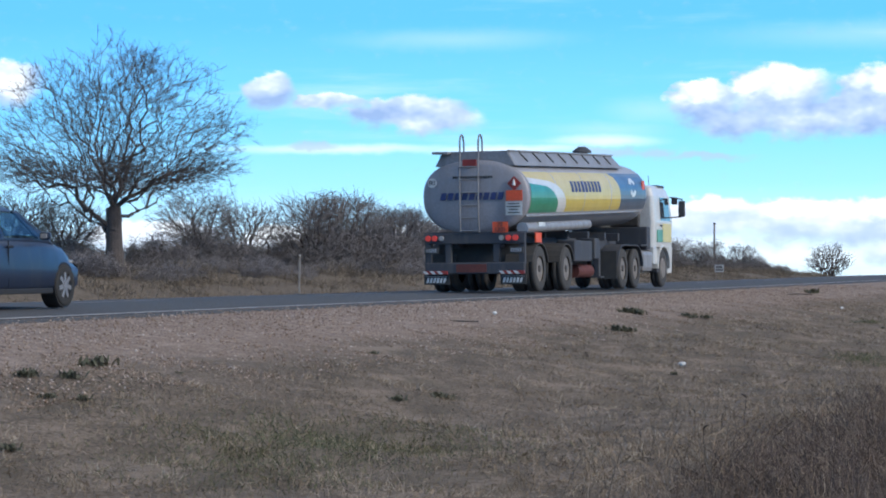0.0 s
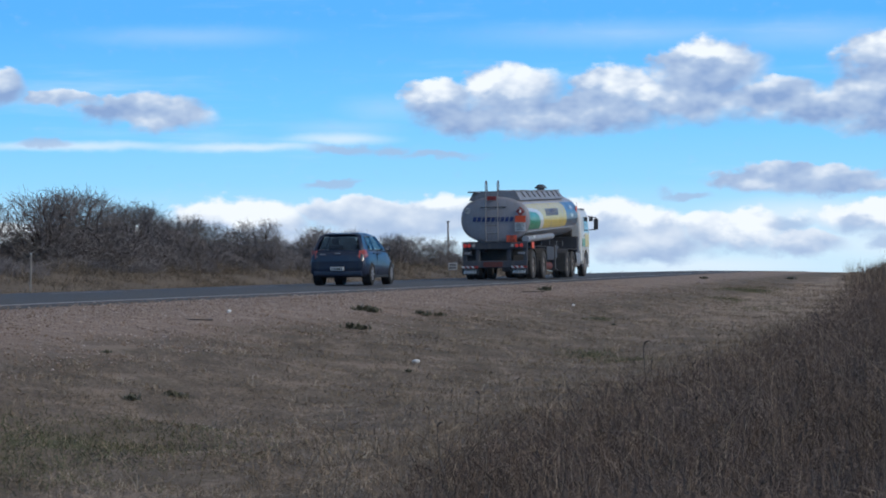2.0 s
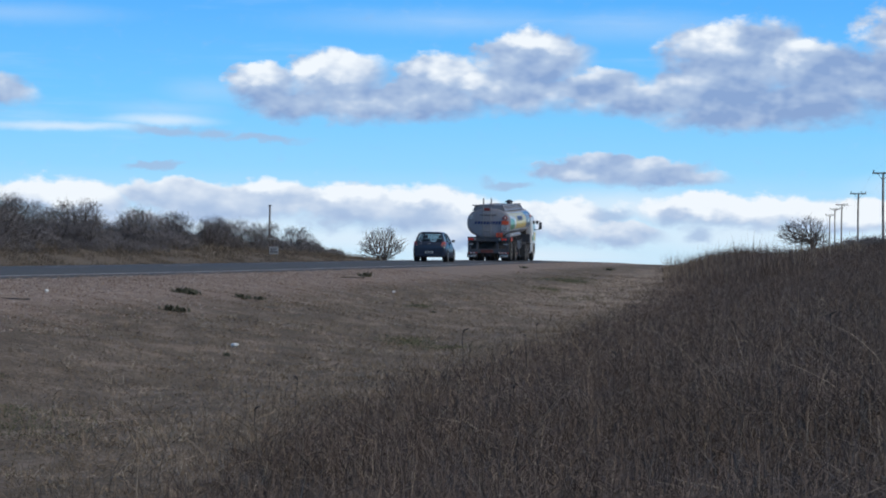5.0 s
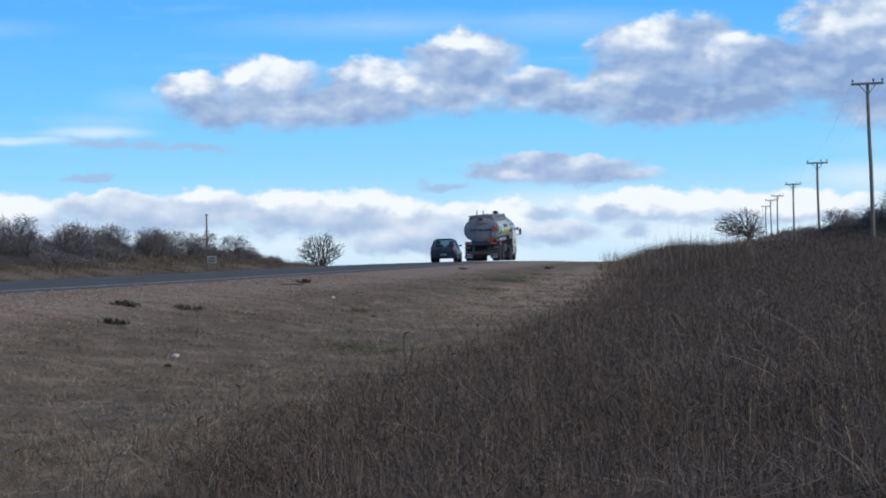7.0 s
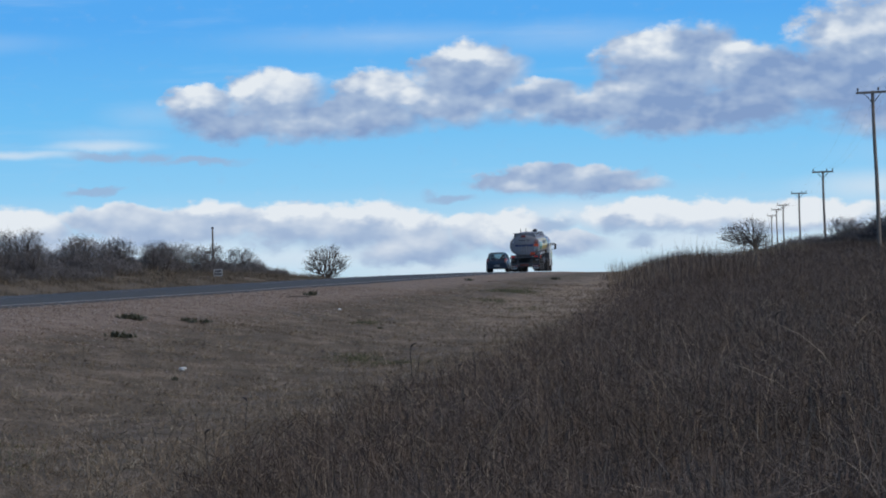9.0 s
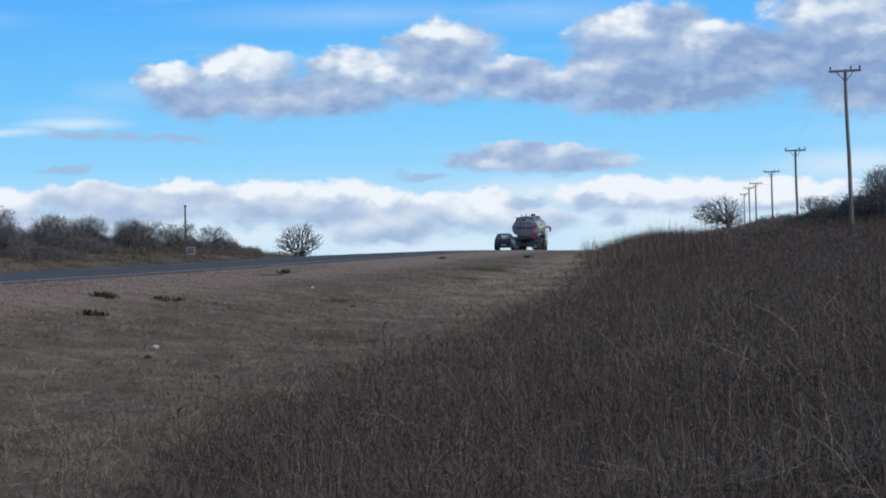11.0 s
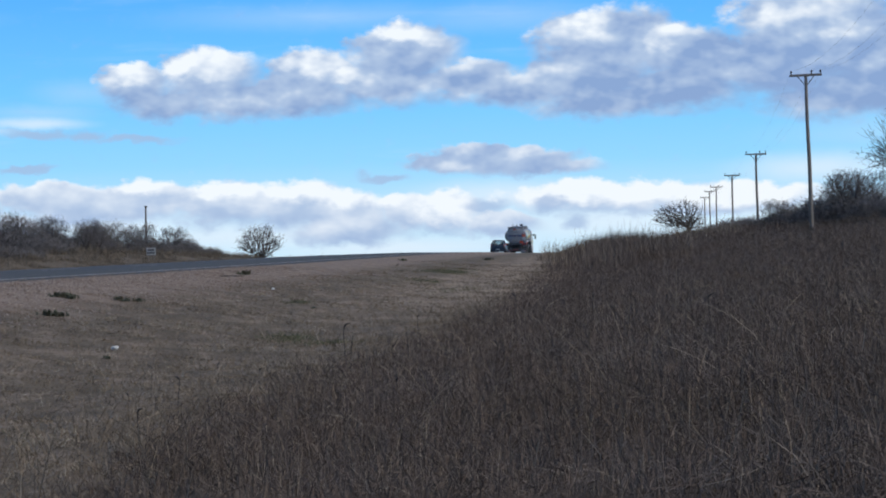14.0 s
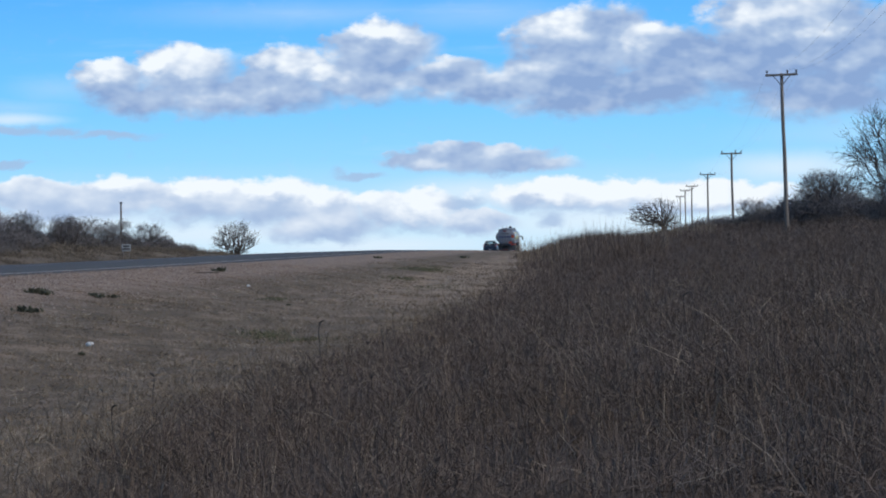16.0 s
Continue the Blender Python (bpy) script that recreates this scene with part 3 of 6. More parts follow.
def make_truck():
    t = empty("tanker_truck", "dusty grey fuel tank semi-trailer truck with green, white and yellow flank", "tanker truck")
    # tank
    shell = [tank_ring(y) for y in (0.16, 0.2, 3.0, 6.0, 9.55)]
    tank = part("tank", loft(shell, close_ends=False), MAT["tank"], t, smooth=True)
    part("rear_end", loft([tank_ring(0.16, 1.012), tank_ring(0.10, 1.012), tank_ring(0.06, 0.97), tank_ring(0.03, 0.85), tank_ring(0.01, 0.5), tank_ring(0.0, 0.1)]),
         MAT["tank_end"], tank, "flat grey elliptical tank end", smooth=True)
    part("front_end", loft([tank_ring(9.55), tank_ring(9.68, 0.98), tank_ring(9.79, 0.9), tank_ring(9.87, 0.6), tank_ring(9.9, 0.1)]), MAT["tank"], tank, smooth=True)
    for y in (2.1, 4.2, 6.4):
        part("weld_band", loft([tank_ring(y, 1.002), tank_ring(y + 0.005, 1.005), tank_ring(y + 0.05, 1.005), tank_ring(y + 0.055, 1.002)], close_ends=False), MAT["tank"], tank, smooth=True)
    bow = lambda k, p: (lambda u: k * max(1 - u ** p, 0.0) ** (1 / p))
    part("yellow_field", skin(lambda u: 0.25, lambda u: 6.70 + 0.55 * math.sqrt(max(1 - (1.1 * u - 0.1) ** 2, 0)), 1.74, 2.66, 0.004), MAT["yellow"], tank, "ochre yellow painted field")
    part("blue_field", skin(lambda u: 6.70 + 0.55 * math.sqrt(max(1 - (1.1 * u - 0.1) ** 2, 0)), lambda u: 9.53, 1.74, 2.66, 0.004), MAT["blue"], tank, "blue-grey painted field")
    part("white_field", skin(lambda u: 0.25, lambda u: 0.25 + bow(2.55, 2.6)(u), 1.74, 2.53, 0.008), MAT["white"], tank, "white painted band")
    part("green_field", skin(lambda u: 0.25, lambda u: 0.25 + bow(1.95, 2.6)(u), 1.74, 2.40, 0.012), MAT["green"], tank, "green painted field")
    letters = new("lettering")
    letters.parent = tank
    letters["label"] = "row of plain navy blocks"
    for i in range(9):
        y0 = 3.20 + i * 0.27
        part("block", skin(lambda u: y0, lambda u: y0 + 0.185, 2.19, 2.45, 0.009, 3, 1), MAT["ink"], letters)
    for a0 in (25, 205):                 # two rounded hooks
        bm = bmesh.new()
        rows = []
        for k in range(11):
            a = radians(a0 + 13 * k)
            rows.append([bm.verts.new((side_x(2.30 + r * math.sin(a)) + 0.010, 8.35 + r * 1.15 * math.cos(a), 2.30 + r * math.sin(a))) for r in (0.13, 0.19, 0.25)])
        for r0, r1 in zip(rows, rows[1:]):
            for j in range(2):
                bm.faces.new((r0[j], r0[j + 1], r1[j + 1], r1[j]))
        part("emblem", bm, MAT["white"], tank, "white curved emblem stroke")
    part("side_marker", box(side_x(2.3) - 0.01, side_x(2.3) + 0.012, 9.22, 9.44, 2.18, 2.48), MAT["orange"], tank)
    part("side_rail", box(1.08, 1.15, 0.15, 9.2, 1.655, 1.70, 0.01), MAT["alu"], tank)
    # walkway box on top
    def deck_ring(y, lo, hi):
        return [(-lo, y, 2.80), (lo, y, 2.80), (hi, y, 3.10), (hi - 0.03, y, 3.13), (-hi + 0.03, y, 3.13), (-hi, y, 3.10)]
    deck = part("walkway", loft([deck_ring(0.08, 0.92, 0.74), deck_ring(0.10, 0.94, 0.78), deck_ring(7.95, 0.94, 0.78), deck_ring(8.35, 0.94, 0.66)]), MAT["deck"], tank, "raised walkway along the tank top")
    part("rear_ledge", box(-0.92, -0.55, -0.16, 0.35, 3.075, 3.13, 0.01), MAT["alu"], deck)
    part("top_rail", box(0.76, 0.80, 0.05, 8.0, 3.115, 3.15, 0.008), MAT["alu"], deck)
    for k in range(8):
        y = 1.0 + k * 0.92
        bm = bmesh.new()
        rod(bm, (0.90, y, 2.90), (0.79, y - 0.24, 3.10), 0.022, sides=6)
        part("brace", bm, MAT["frame"], deck)
    bm = bmesh.new()
    rod(bm, (0.2, 7.3, 3.1), (0.2, 7.3, 3.2), 0.15, 0.15, 16)
    rod(bm, (0.2, 7.3, 3.2), (0.2, 7.3, 3.25), 0.24, 0.24, 16)
    rod(bm, (0.2, 7.3, 3.25), (0.2, 7.3, 3.36), 0.24, 0.09, 16)
    part("roof_vent", bm, MAT["frame"], deck, "dark mushroom-shaped vent")
    for y in (1.6, 3.1, 4.6):
        bm = bmesh.new()
        rod(bm, (0, y, 3.12), (0, y, 3.16), 0.26, 0.22, 18)
        part("hatch", bm, MAT["alu"], deck)
    # ladder
    ladder = new("ladder")
    ladder.parent = t
    ladder["label"] = "dull metal ladder with two hooped grab rails"
    for x in (-0.31, 0.12):
        part("rail", tube([(x, -0.06, 1.33), (x, -0.10, 1.6), (x, -0.08, 2.75), (x, -0.03, 3.1), (x, -0.03, 3.34), (x, 0.02, 3.46), (x, 0.10, 3.5), (x, 0.18, 3.46), (x, 0.22, 3.34), (x, 0.22, 3.10)], 0.021), MAT["ladder"], ladder)
    for k in range(6):
        z = 1.36 + k * 0.285
        bm = bmesh.new()
        rod(bm, (-0.31, -0.09, z), (0.12, -0.09, z), 0.016, sides=8)
        part("rung", bm, MAT["ladder"], ladder)
    # plates and writing on the tank end
    part("lettering", blocks(9, -0.80, 0.70, -0.015, 2.05, 2.21, 0.04), MAT["ink"], t, "row of plain slanted navy blocks")
    part("small_lettering", blocks(16, -0.50, 0.44, 0.0, 2.53, 2.58), MAT["dark_ink"], t, "row of small dark bars")
    bm = bmesh.new()
    rod(bm, (-0.98, 0.0, 2.44), (-0.98, -0.012, 2.44), 0.105, sides=28)
    plate = part("speed_disc", bm, MAT["white"], t, "round white speed plate")
    writing("figures", "80", 0.15, MAT["dark_ink"], pose(-0.98, -0.018, 2.44, 90, 0, 0), plate)
    bm = bmesh.new()
    bmesh.ops.create_cube(bm, size=1.0, matrix=Matrix.Translation((0.93, -0.012, 2.40)) @ Matrix.Rotation(radians(45), 4, "Y") @ Matrix.Diagonal((0.23, 0.012, 0.23, 1)))
    dia = part("hazard_diamond", bm, MAT["red"], t, "red diamond hazard placard")
    bm = bmesh.new()
    rod(bm, (0.93, -0.026, 2.36), (0.93, -0.026, 2.50), 0.045, 0.008, 8)
    part("flame_mark", bm, MAT["white"], dia)
    part("orange_plate", box(0.74, 1.12, -0.03, -0.015, 2.02, 2.25), MAT["orange"], t, "plain orange hazard plate")
    tab = part("notice", box(0.73, 1.11, -0.03, -0.015, 1.70, 2.00), MAT["white"], t, "white notice with rows of black bars")
    for k, (n, a) in enumerate(((9, 0.26), (10, 0.32), (7, 0.20), (8, 0.28))):
        part("line_of_bars", blocks(n, 0.92 - a / 2, 0.92 + a / 2, -0.038, 1.94 - k * 0.066, 1.968 - k * 0.066), MAT["dark_ink"], tab)
    un = part("number_plate", box(0.44, 0.80, -0.10, -0.085, 1.32, 1.56), MAT["orange"], t, "orange hazard number plate")
    writing("figures", "33", 0.13, MAT["dark_ink"], pose(0.62, -0.122, 1.50, 90, 0, 0), un)
    writing("figures", "1203", 0.13, MAT["dark_ink"], pose(0.62, -0.122, 1.38, 90, 0, 0), un)
    part("red_tag", box(-0.26, 0.07, -0.02, 0.0, 2.80, 2.95, 0.01), MAT["red"], t)
    # trailer frame
    fr = new("trailer_frame")
    fr.parent = t
    fr["label"] = "dark blue-grey steel trailer frame"
    for x in (-0.48, 0.48):
        part("beam", box(x - 0.07, x + 0.07, 0.1, 9.0, 0.98, 1.26, 0.015), MAT["frame"], fr)
    for y in (0.9, 2.3, 4.0, 5.6, 7.0, 8.2):
        part("saddle", box(-0.85, 0.85, y, y + 0.12, 1.22, 1.42, 0.02), MAT["frame"], fr)
    part("lamp_bar", box(-1.17, 1.17, -0.06, 0.06, 1.07, 1.31, 0.02), MAT["frame"], fr)
    part("top_plate", box(-1.20, 1.20, -0.02, 0.5, 1.31, 1.335), MAT["frame"], fr)
    part("bumper", box(-1.16, 1.16, -0.05, 0.05, 0.40, 0.66, 0.03), MAT["frame"], fr)
    for x in (-0.62, 0.50, -1.09, 1.09):
        part("upright", box(x - 0.07, x + 0.07, -0.03, 0.08, 0.62, 1.10, 0.01), MAT["frame"], fr)
    part("inner_panel", box(-1.0, 1.0, 0.40, 0.44, 0.55, 1.10), MAT["rubber"], fr)
    part("red_board", box(-0.42, 0.28, -0.065, -0.045, 0.44, 0.62), MAT["rust"], fr)
    for x in (-1.07, -0.92, 0.80, 0.96):
        bm = bmesh.new()
        rod(bm, (x, -0.10, 1.20), (x, -0.05, 1.20), 0.062, 0.066, 16)
        part("tail_lamp", bm, MAT["tail"], t)
    for x in (-0.76, 0.64):
        bm = bmesh.new()
        rod(bm, (x, -0.10, 1.20), (x, -0.05, 1.20), 0.055, 0.06, 16)
        part("reversing_lamp", bm, MAT["lens"], t)
    for x in (-1.0, 0.98):
        p = part("plate", box(x - 0.16, x + 0.16, -0.07, -0.045, 0.86, 1.0), MAT["hub"], t)
        part("bars", blocks(5, x - 0.13, x + 0.13, -0.078, 0.89, 0.97), MAT["alu"], p)
    for x in (-0.90, 0.88):
        flap = part("mud_flap", box(x - 0.30, x + 0.30, 0.0, 0.03, 0.17, 0.40, 0.008), MAT["rubber"], t, "black mud flap with plain pale bars")
        part("bars", blocks(6, x - 0.25, x + 0.22, -0.008, 0.21, 0.32, 0.03, 0.35), MAT["white"], flap)
        part("underline", box(x - 0.26, x + 0.26, -0.008, 0.0, 0.345, 0.36), MAT["alu"], flap)
        strip = part("warning_strip", box(x - 0.28, x + 0.28, -0.075, -0.05, 0.40, 0.475), MAT["red"], t, "red and white striped strip")
        part("stripes", blocks(3, x - 0.24, x + 0.26, -0.083, 0.402, 0.473, -0.07, 0.5), MAT["white"], strip)
    # side gear
    bm = bmesh.new()
    rod(bm, (1.10, 0.05, 1.41), (1.10, 4.75, 1.41), 0.115, sides=20)
    pipe = part("hose_tube", bm, MAT["alu"], t, "long dull metal hose tube", smooth=False)
    part("end_cap", rod(bmesh.new(), (1.10, 0.0, 1.41), (1.10, 0.05, 1.41), 0.13, sides=20), MAT["alu"], pipe)
    part("tag", box(1.10, 1.225, 0.75, 1.2, 1.43, 1.52), MAT["white"], pipe)
    part("side_tag", box(1.19, 1.22, 0.55, 0.95, 1.10, 1.32), MAT["orange"], t)
    part("tool_box", box(0.72, 1.16, 3.55, 4.95, 0.68, 1.18, 0.03), MAT["frame"], t)
    part("valve_box", box(0.80, 1.16, 5.15, 5.55, 0.75, 1.25, 0.03), MAT["frame"], t)
    bm = bmesh.new()
    rod(bm, (0.75, 4.7, 0.45), (0.75, 5.9, 0.45), 0.16, sides=16)
    part("air_tank", bm, MAT["rust"], t, "dull red cylindrical air tank")
    for x in (-0.9, 0.9):
        leg = part("landing_leg", box(x - 0.07, x + 0.07, 6.1, 6.24, 0.32, 1.15, 0.01), MAT["frame"], t)
        part("foot", box(x - 0.14, x + 0.14, 6.04, 6.30, 0.28, 0.32), MAT["frame"], leg)
    for x in (1, -1):
        for y in (0.88, 2.80):
            part("mudguard", arc_guard(x * 0.58 if x > 0 else -1.22, 1.22 if x > 0 else -0.58, y, 0.51, 0.56, 15, 165), MAT["rubber"], t, smooth=False)
        part("spare_support", box(0.70 * x - 0.2, 0.70 * x + 0.2, 1.4, 2.1, 0.62, 0.92, 0.02), MAT["frame"], t)
    for y, r in ((0.88, 1), (2.80, 1), (7.42, 1), (8.55, 1)):
        part("axle", rod(bmesh.new(), (-0.9, y, 0.51), (0.9, y, 0.51), 0.08), MAT["hub"], t)
        for x in (-1.08, 1.08):
            truck_wheel("wheel", t, x, y, True)
    for x in (-1.06, 1.06):
        truck_wheel("wheel", t, x, 11.25, False)
    # tractor
    tr = new("tractor_frame")
    tr.parent = t
    for x in (-0.42, 0.42):
        part("beam", box(x - 0.05, x + 0.05, 6.9, 12.0, 0.72, 0.96, 0.01), MAT["frame"], tr)
    part("coupling_plate", box(-0.5, 0.5, 7.5, 8.5, 0.96, 1.02, 0.01), MAT["hub"], tr)
    for x in (1, -1):
        lo, hi = (0.78, 1.24) if x > 0 else (-1.24, -0.78)
        part("mudguard", arc_guard(lo, hi, 7.42, 0.51, 0.58, 80, 175), MAT["frame"], tr)
        part("mudguard", arc_guard(lo, hi, 8.55, 0.51, 0.58, 5, 100), MAT["frame"], tr)
        part("mudguard_top", box(lo, hi, 7.42, 8.55, 1.09, 1.12), MAT["frame"], tr)
        part("rear_flap", box(lo, hi, 6.72, 6.76, 0.25, 0.95), MAT["rubber"], tr)
        part("fuel_tank", box(0.62 if x > 0 else -1.18, 1.18 if x > 0 else -0.62, 9.35, 10.35, 0.42, 0.98, 0.12), MAT["alu"], tr)
        part("catwalk", box(0.5 if x > 0 else -1.15, 1.15 if x > 0 else -0.5, 9.3, 10.1, 1.10, 1.14), MAT["frame"], tr)
    part("rear_equipment", box(-0.95, 1.12, 9.95, 10.28, 1.0, 1.62, 0.04), MAT["frame"], tr)
    part("hose_rack", box(0.1, 0.9, 9.95, 10.12, 1.62, 2.0, 0.05), MAT["hub"], tr)
    part("air_stack", box(-0.5, -0.2, 9.95, 10.2, 1.0, 2.6, 0.05), MAT["frame"], tr)
    cab = new("cab")
    cab.parent = t
    cab["label"] = "white day cab with green and yellow trim"

    def cab_ring(z, y0, y1, w, r=0.12, n=5):
        out = []
        for cx, cy, a0 in ((w - r, y1 - r, 0), (-w + r, y1 - r, 90), (-w + r, y0 + r, 180), (w - r, y0 + r, 270)):
            for k in range(n + 1):
                a = radians(a0 + 90 * k / n)
                out.append((cx + r * math.cos(a), cy + r * math.sin(a), z))
        return out
    part("shell", loft([cab_ring(1.08, 10.32, 12.2, 1.20), cab_ring(1.75, 10.32, 12.22, 1.22), cab_ring(2.45, 10.32, 12.05, 1.18), cab_ring(2.66, 10.36, 11.92, 1.12), cab_ring(2.74, 10.5, 11.75, 1.0)]),
         MAT["white"], cab, smooth=False)
    part("front_lower", loft([cab_ring(0.38, 11.82, 12.28, 1.18), cab_ring(1.08, 11.78, 12.24, 1.21)]), MAT["white"], cab)
    part("side_lower", box(1.0, 1.19, 10.34, 10.72, 0.62, 1.08, 0.03), MAT["white"], cab)
    part("wheel_arch", arc_guard(0.85, 1.23, 11.25, 0.51, 0.58, 0, 180, 0.05), MAT["white"], cab)
    part("step", box(0.9, 1.18, 10.7, 10.95, 0.40, 0.5, 0.02), MAT["frame"], cab)
    part("side_window", loft([[(1.2, 10.95, 1.80), (1.225, 10.95, 1.80), (1.225, 11.95, 1.80), (1.2, 11.95, 1.80)], [(1.16, 10.95, 2.42), (1.195, 10.95, 2.42), (1.195, 11.78, 2.42), (1.16, 11.78, 2.42)]]), MAT["glass"], cab)
    part("windscreen", loft([[(-1.02, 12.12, 1.72), (1.02, 12.12, 1.72), (1.02, 12.235, 1.72), (-1.02, 12.235, 1.72)], [(-0.98, 11.98, 2.45), (0.98, 11.98, 2.45), (0.98, 12.06, 2.45), (-0.98, 12.06, 2.45)]]), MAT["glass"], cab)
    part("sun_visor", box(-1.05, 1.05, 12.0, 12.3, 2.46, 2.56, 0.02), MAT["frame"], cab)
    part("roof_trim", box(-0.9, 1.06, 11.3, 11.9, 2.70, 2.77, 0.02), MAT["frame"], cab)
    part("green_panel", box(1.205, 1.228, 10.6, 11.15, 1.22, 1.55), MAT["green"], cab, "green painted panel")
    part("yellow_panel", box(1.205, 1.230, 11.15, 12.0, 1.22, 1.72), MAT["yellow"], cab, "yellow painted panel")
    part("door_handle", box(1.21, 1.25, 10.9, 11.05, 1.64, 1.68, 0.01), MAT["frame"], cab)
    arm = part("mirror_arm", tube([(1.18, 12.0, 2.46), (1.52, 12.06, 2.40), (1.52, 12.06, 1.92), (1.2, 12.0, 1.90)], 0.018), MAT["frame"], cab)
    part("mirror", box(1.42, 1.60, 12.02, 12.12, 1.92, 2.36, 0.03), MAT["frame"], arm)
    part("wide_mirror", box(1.22, 1.38, 12.05, 12.14, 2.26, 2.46, 0.03), MAT["frame"], arm)
    part("aerial", rod(bmesh.new(), (1.0, 10.6, 2.7), (1.0, 10.55, 3.0), 0.008), MAT["frame"], cab)
    # the trailer rides nose-high on its coupling; lengths as on the real rig
    rise = Matrix.Translation((0, 0, 1.3)) @ Matrix.Rotation(radians(1.75), 4, "X") @ Matrix.Translation((0, 0, -1.3))
    for ob in t.children_recursive:
        if ob.type == "MESH" and ob.name.split(".")[0] not in ("tyre", "rim", "hub_cap", "figures"):
            ob.data.transform(Matrix.Diagonal((1, 1.17, 1, 1)))
    for ob in t.children:
        if ob.name.split(".")[0] in ("tank", "hose_tube", "ladder", "lettering", "small_lettering", "speed_disc", "hazard_diamond", "orange_plate", "notice", "number_plate", "red_tag"):
            ob.matrix_basis = rise
    return t


truck = make_truck()
# ---------------------------------------------------------------- hatchback: tail at y = 0, nose towards +y
MAT["car"] = surface("dark_blue_car_paint", (0.011, 0.019, 0.044), (0.013, 0.022, 0.046), 0.38, 0.0, scale=2, fine=30, bump=0.0, grime=(0.026, 0.032, 0.048), coat=0.2)
MAT["car_plastic"] = surface("black_plastic", (0.012, 0.0125, 0.014), (0.018, 0.018, 0.02), 0.7, bump=0.1)
MAT["car_tyre"] = surface("clean_rubber", (0.018, 0.018, 0.019), (0.028, 0.027, 0.026), 0.9, scale=5, fine=30, bump=0.3)
MAT["cover"] = surface("silver_wheel_cover", (0.27, 0.27, 0.28), (0.20, 0.20, 0.21), 0.5, 0.3, bump=0.05)


def clear_glass():
    m = bpy.data.materials.new("tinted_side_glass")
    m.use_nodes = True
    nt = m.node_tree
    nt.nodes.clear()
    see, gloss, both, out = (nt.nodes.new(k) for k in ("ShaderNodeBsdfTransparent", "ShaderNodeBsdfGlossy", "ShaderNodeMixShader", "ShaderNodeOutputMaterial"))
    see.inputs[0].default_value, gloss.inputs[0].default_value, gloss.inputs[1].default_value = (0.66, 0.75, 0.78, 1), (0.9, 0.9, 0.9, 1), 0.03
    both.inputs[0].default_value = 0.10
    nt.links.new(see.outputs[0], both.inputs[1])
    nt.links.new(gloss.outputs[0], both.inputs[2])
    nt.links.new(both.outputs[0], out.inputs[0])
    return m


MAT["side_glass"] = clear_glass()
MAT["car_tail"] = surface("tail_lamp_red", (0.40, 0.07, 0.055), (0.32, 0.06, 0.05), 0.3, bump=0)
MAT["car_lens"] = surface("tail_lamp_clear", (0.30, 0.20, 0.18), (0.26, 0.18, 0.16), 0.3, bump=0)


def car_wheel(parent, x, y):
    r, side, x, y = 0.30, 1 if x > 0 else -1, x * 0.965, y * 0.935
    w = new("wheel")
    w.parent = parent
    w.matrix_basis = pose(x, y, r)
    part("tyre", tyre_mesh(r, 0.19, 0.19), MAT["car_tyre"], w, smooth=True)
    part("rim", disc(bmesh.new(), side * 0.03, 0.20, 0.04), MAT["hub"], w)
    bm = bmesh.new()
    for k in range(7):
        a = 2 * math.pi * k / 7
        bmesh.ops.create_cube(bm, size=1.0, matrix=Matrix.Rotation(a, 4, "X") @ Matrix.Translation((side * 0.075, 0, 0.105)) @ Matrix.Diagonal((0.02, 0.062, 0.16, 1)))
    disc(bm, side * 0.075, 0.055, 0.03, 14)
    part("wheel_cover", bm, MAT["cover"], w, "silver seven-spoke cover")
    WHEELS.append((w, (x, y, r), r, "car"))


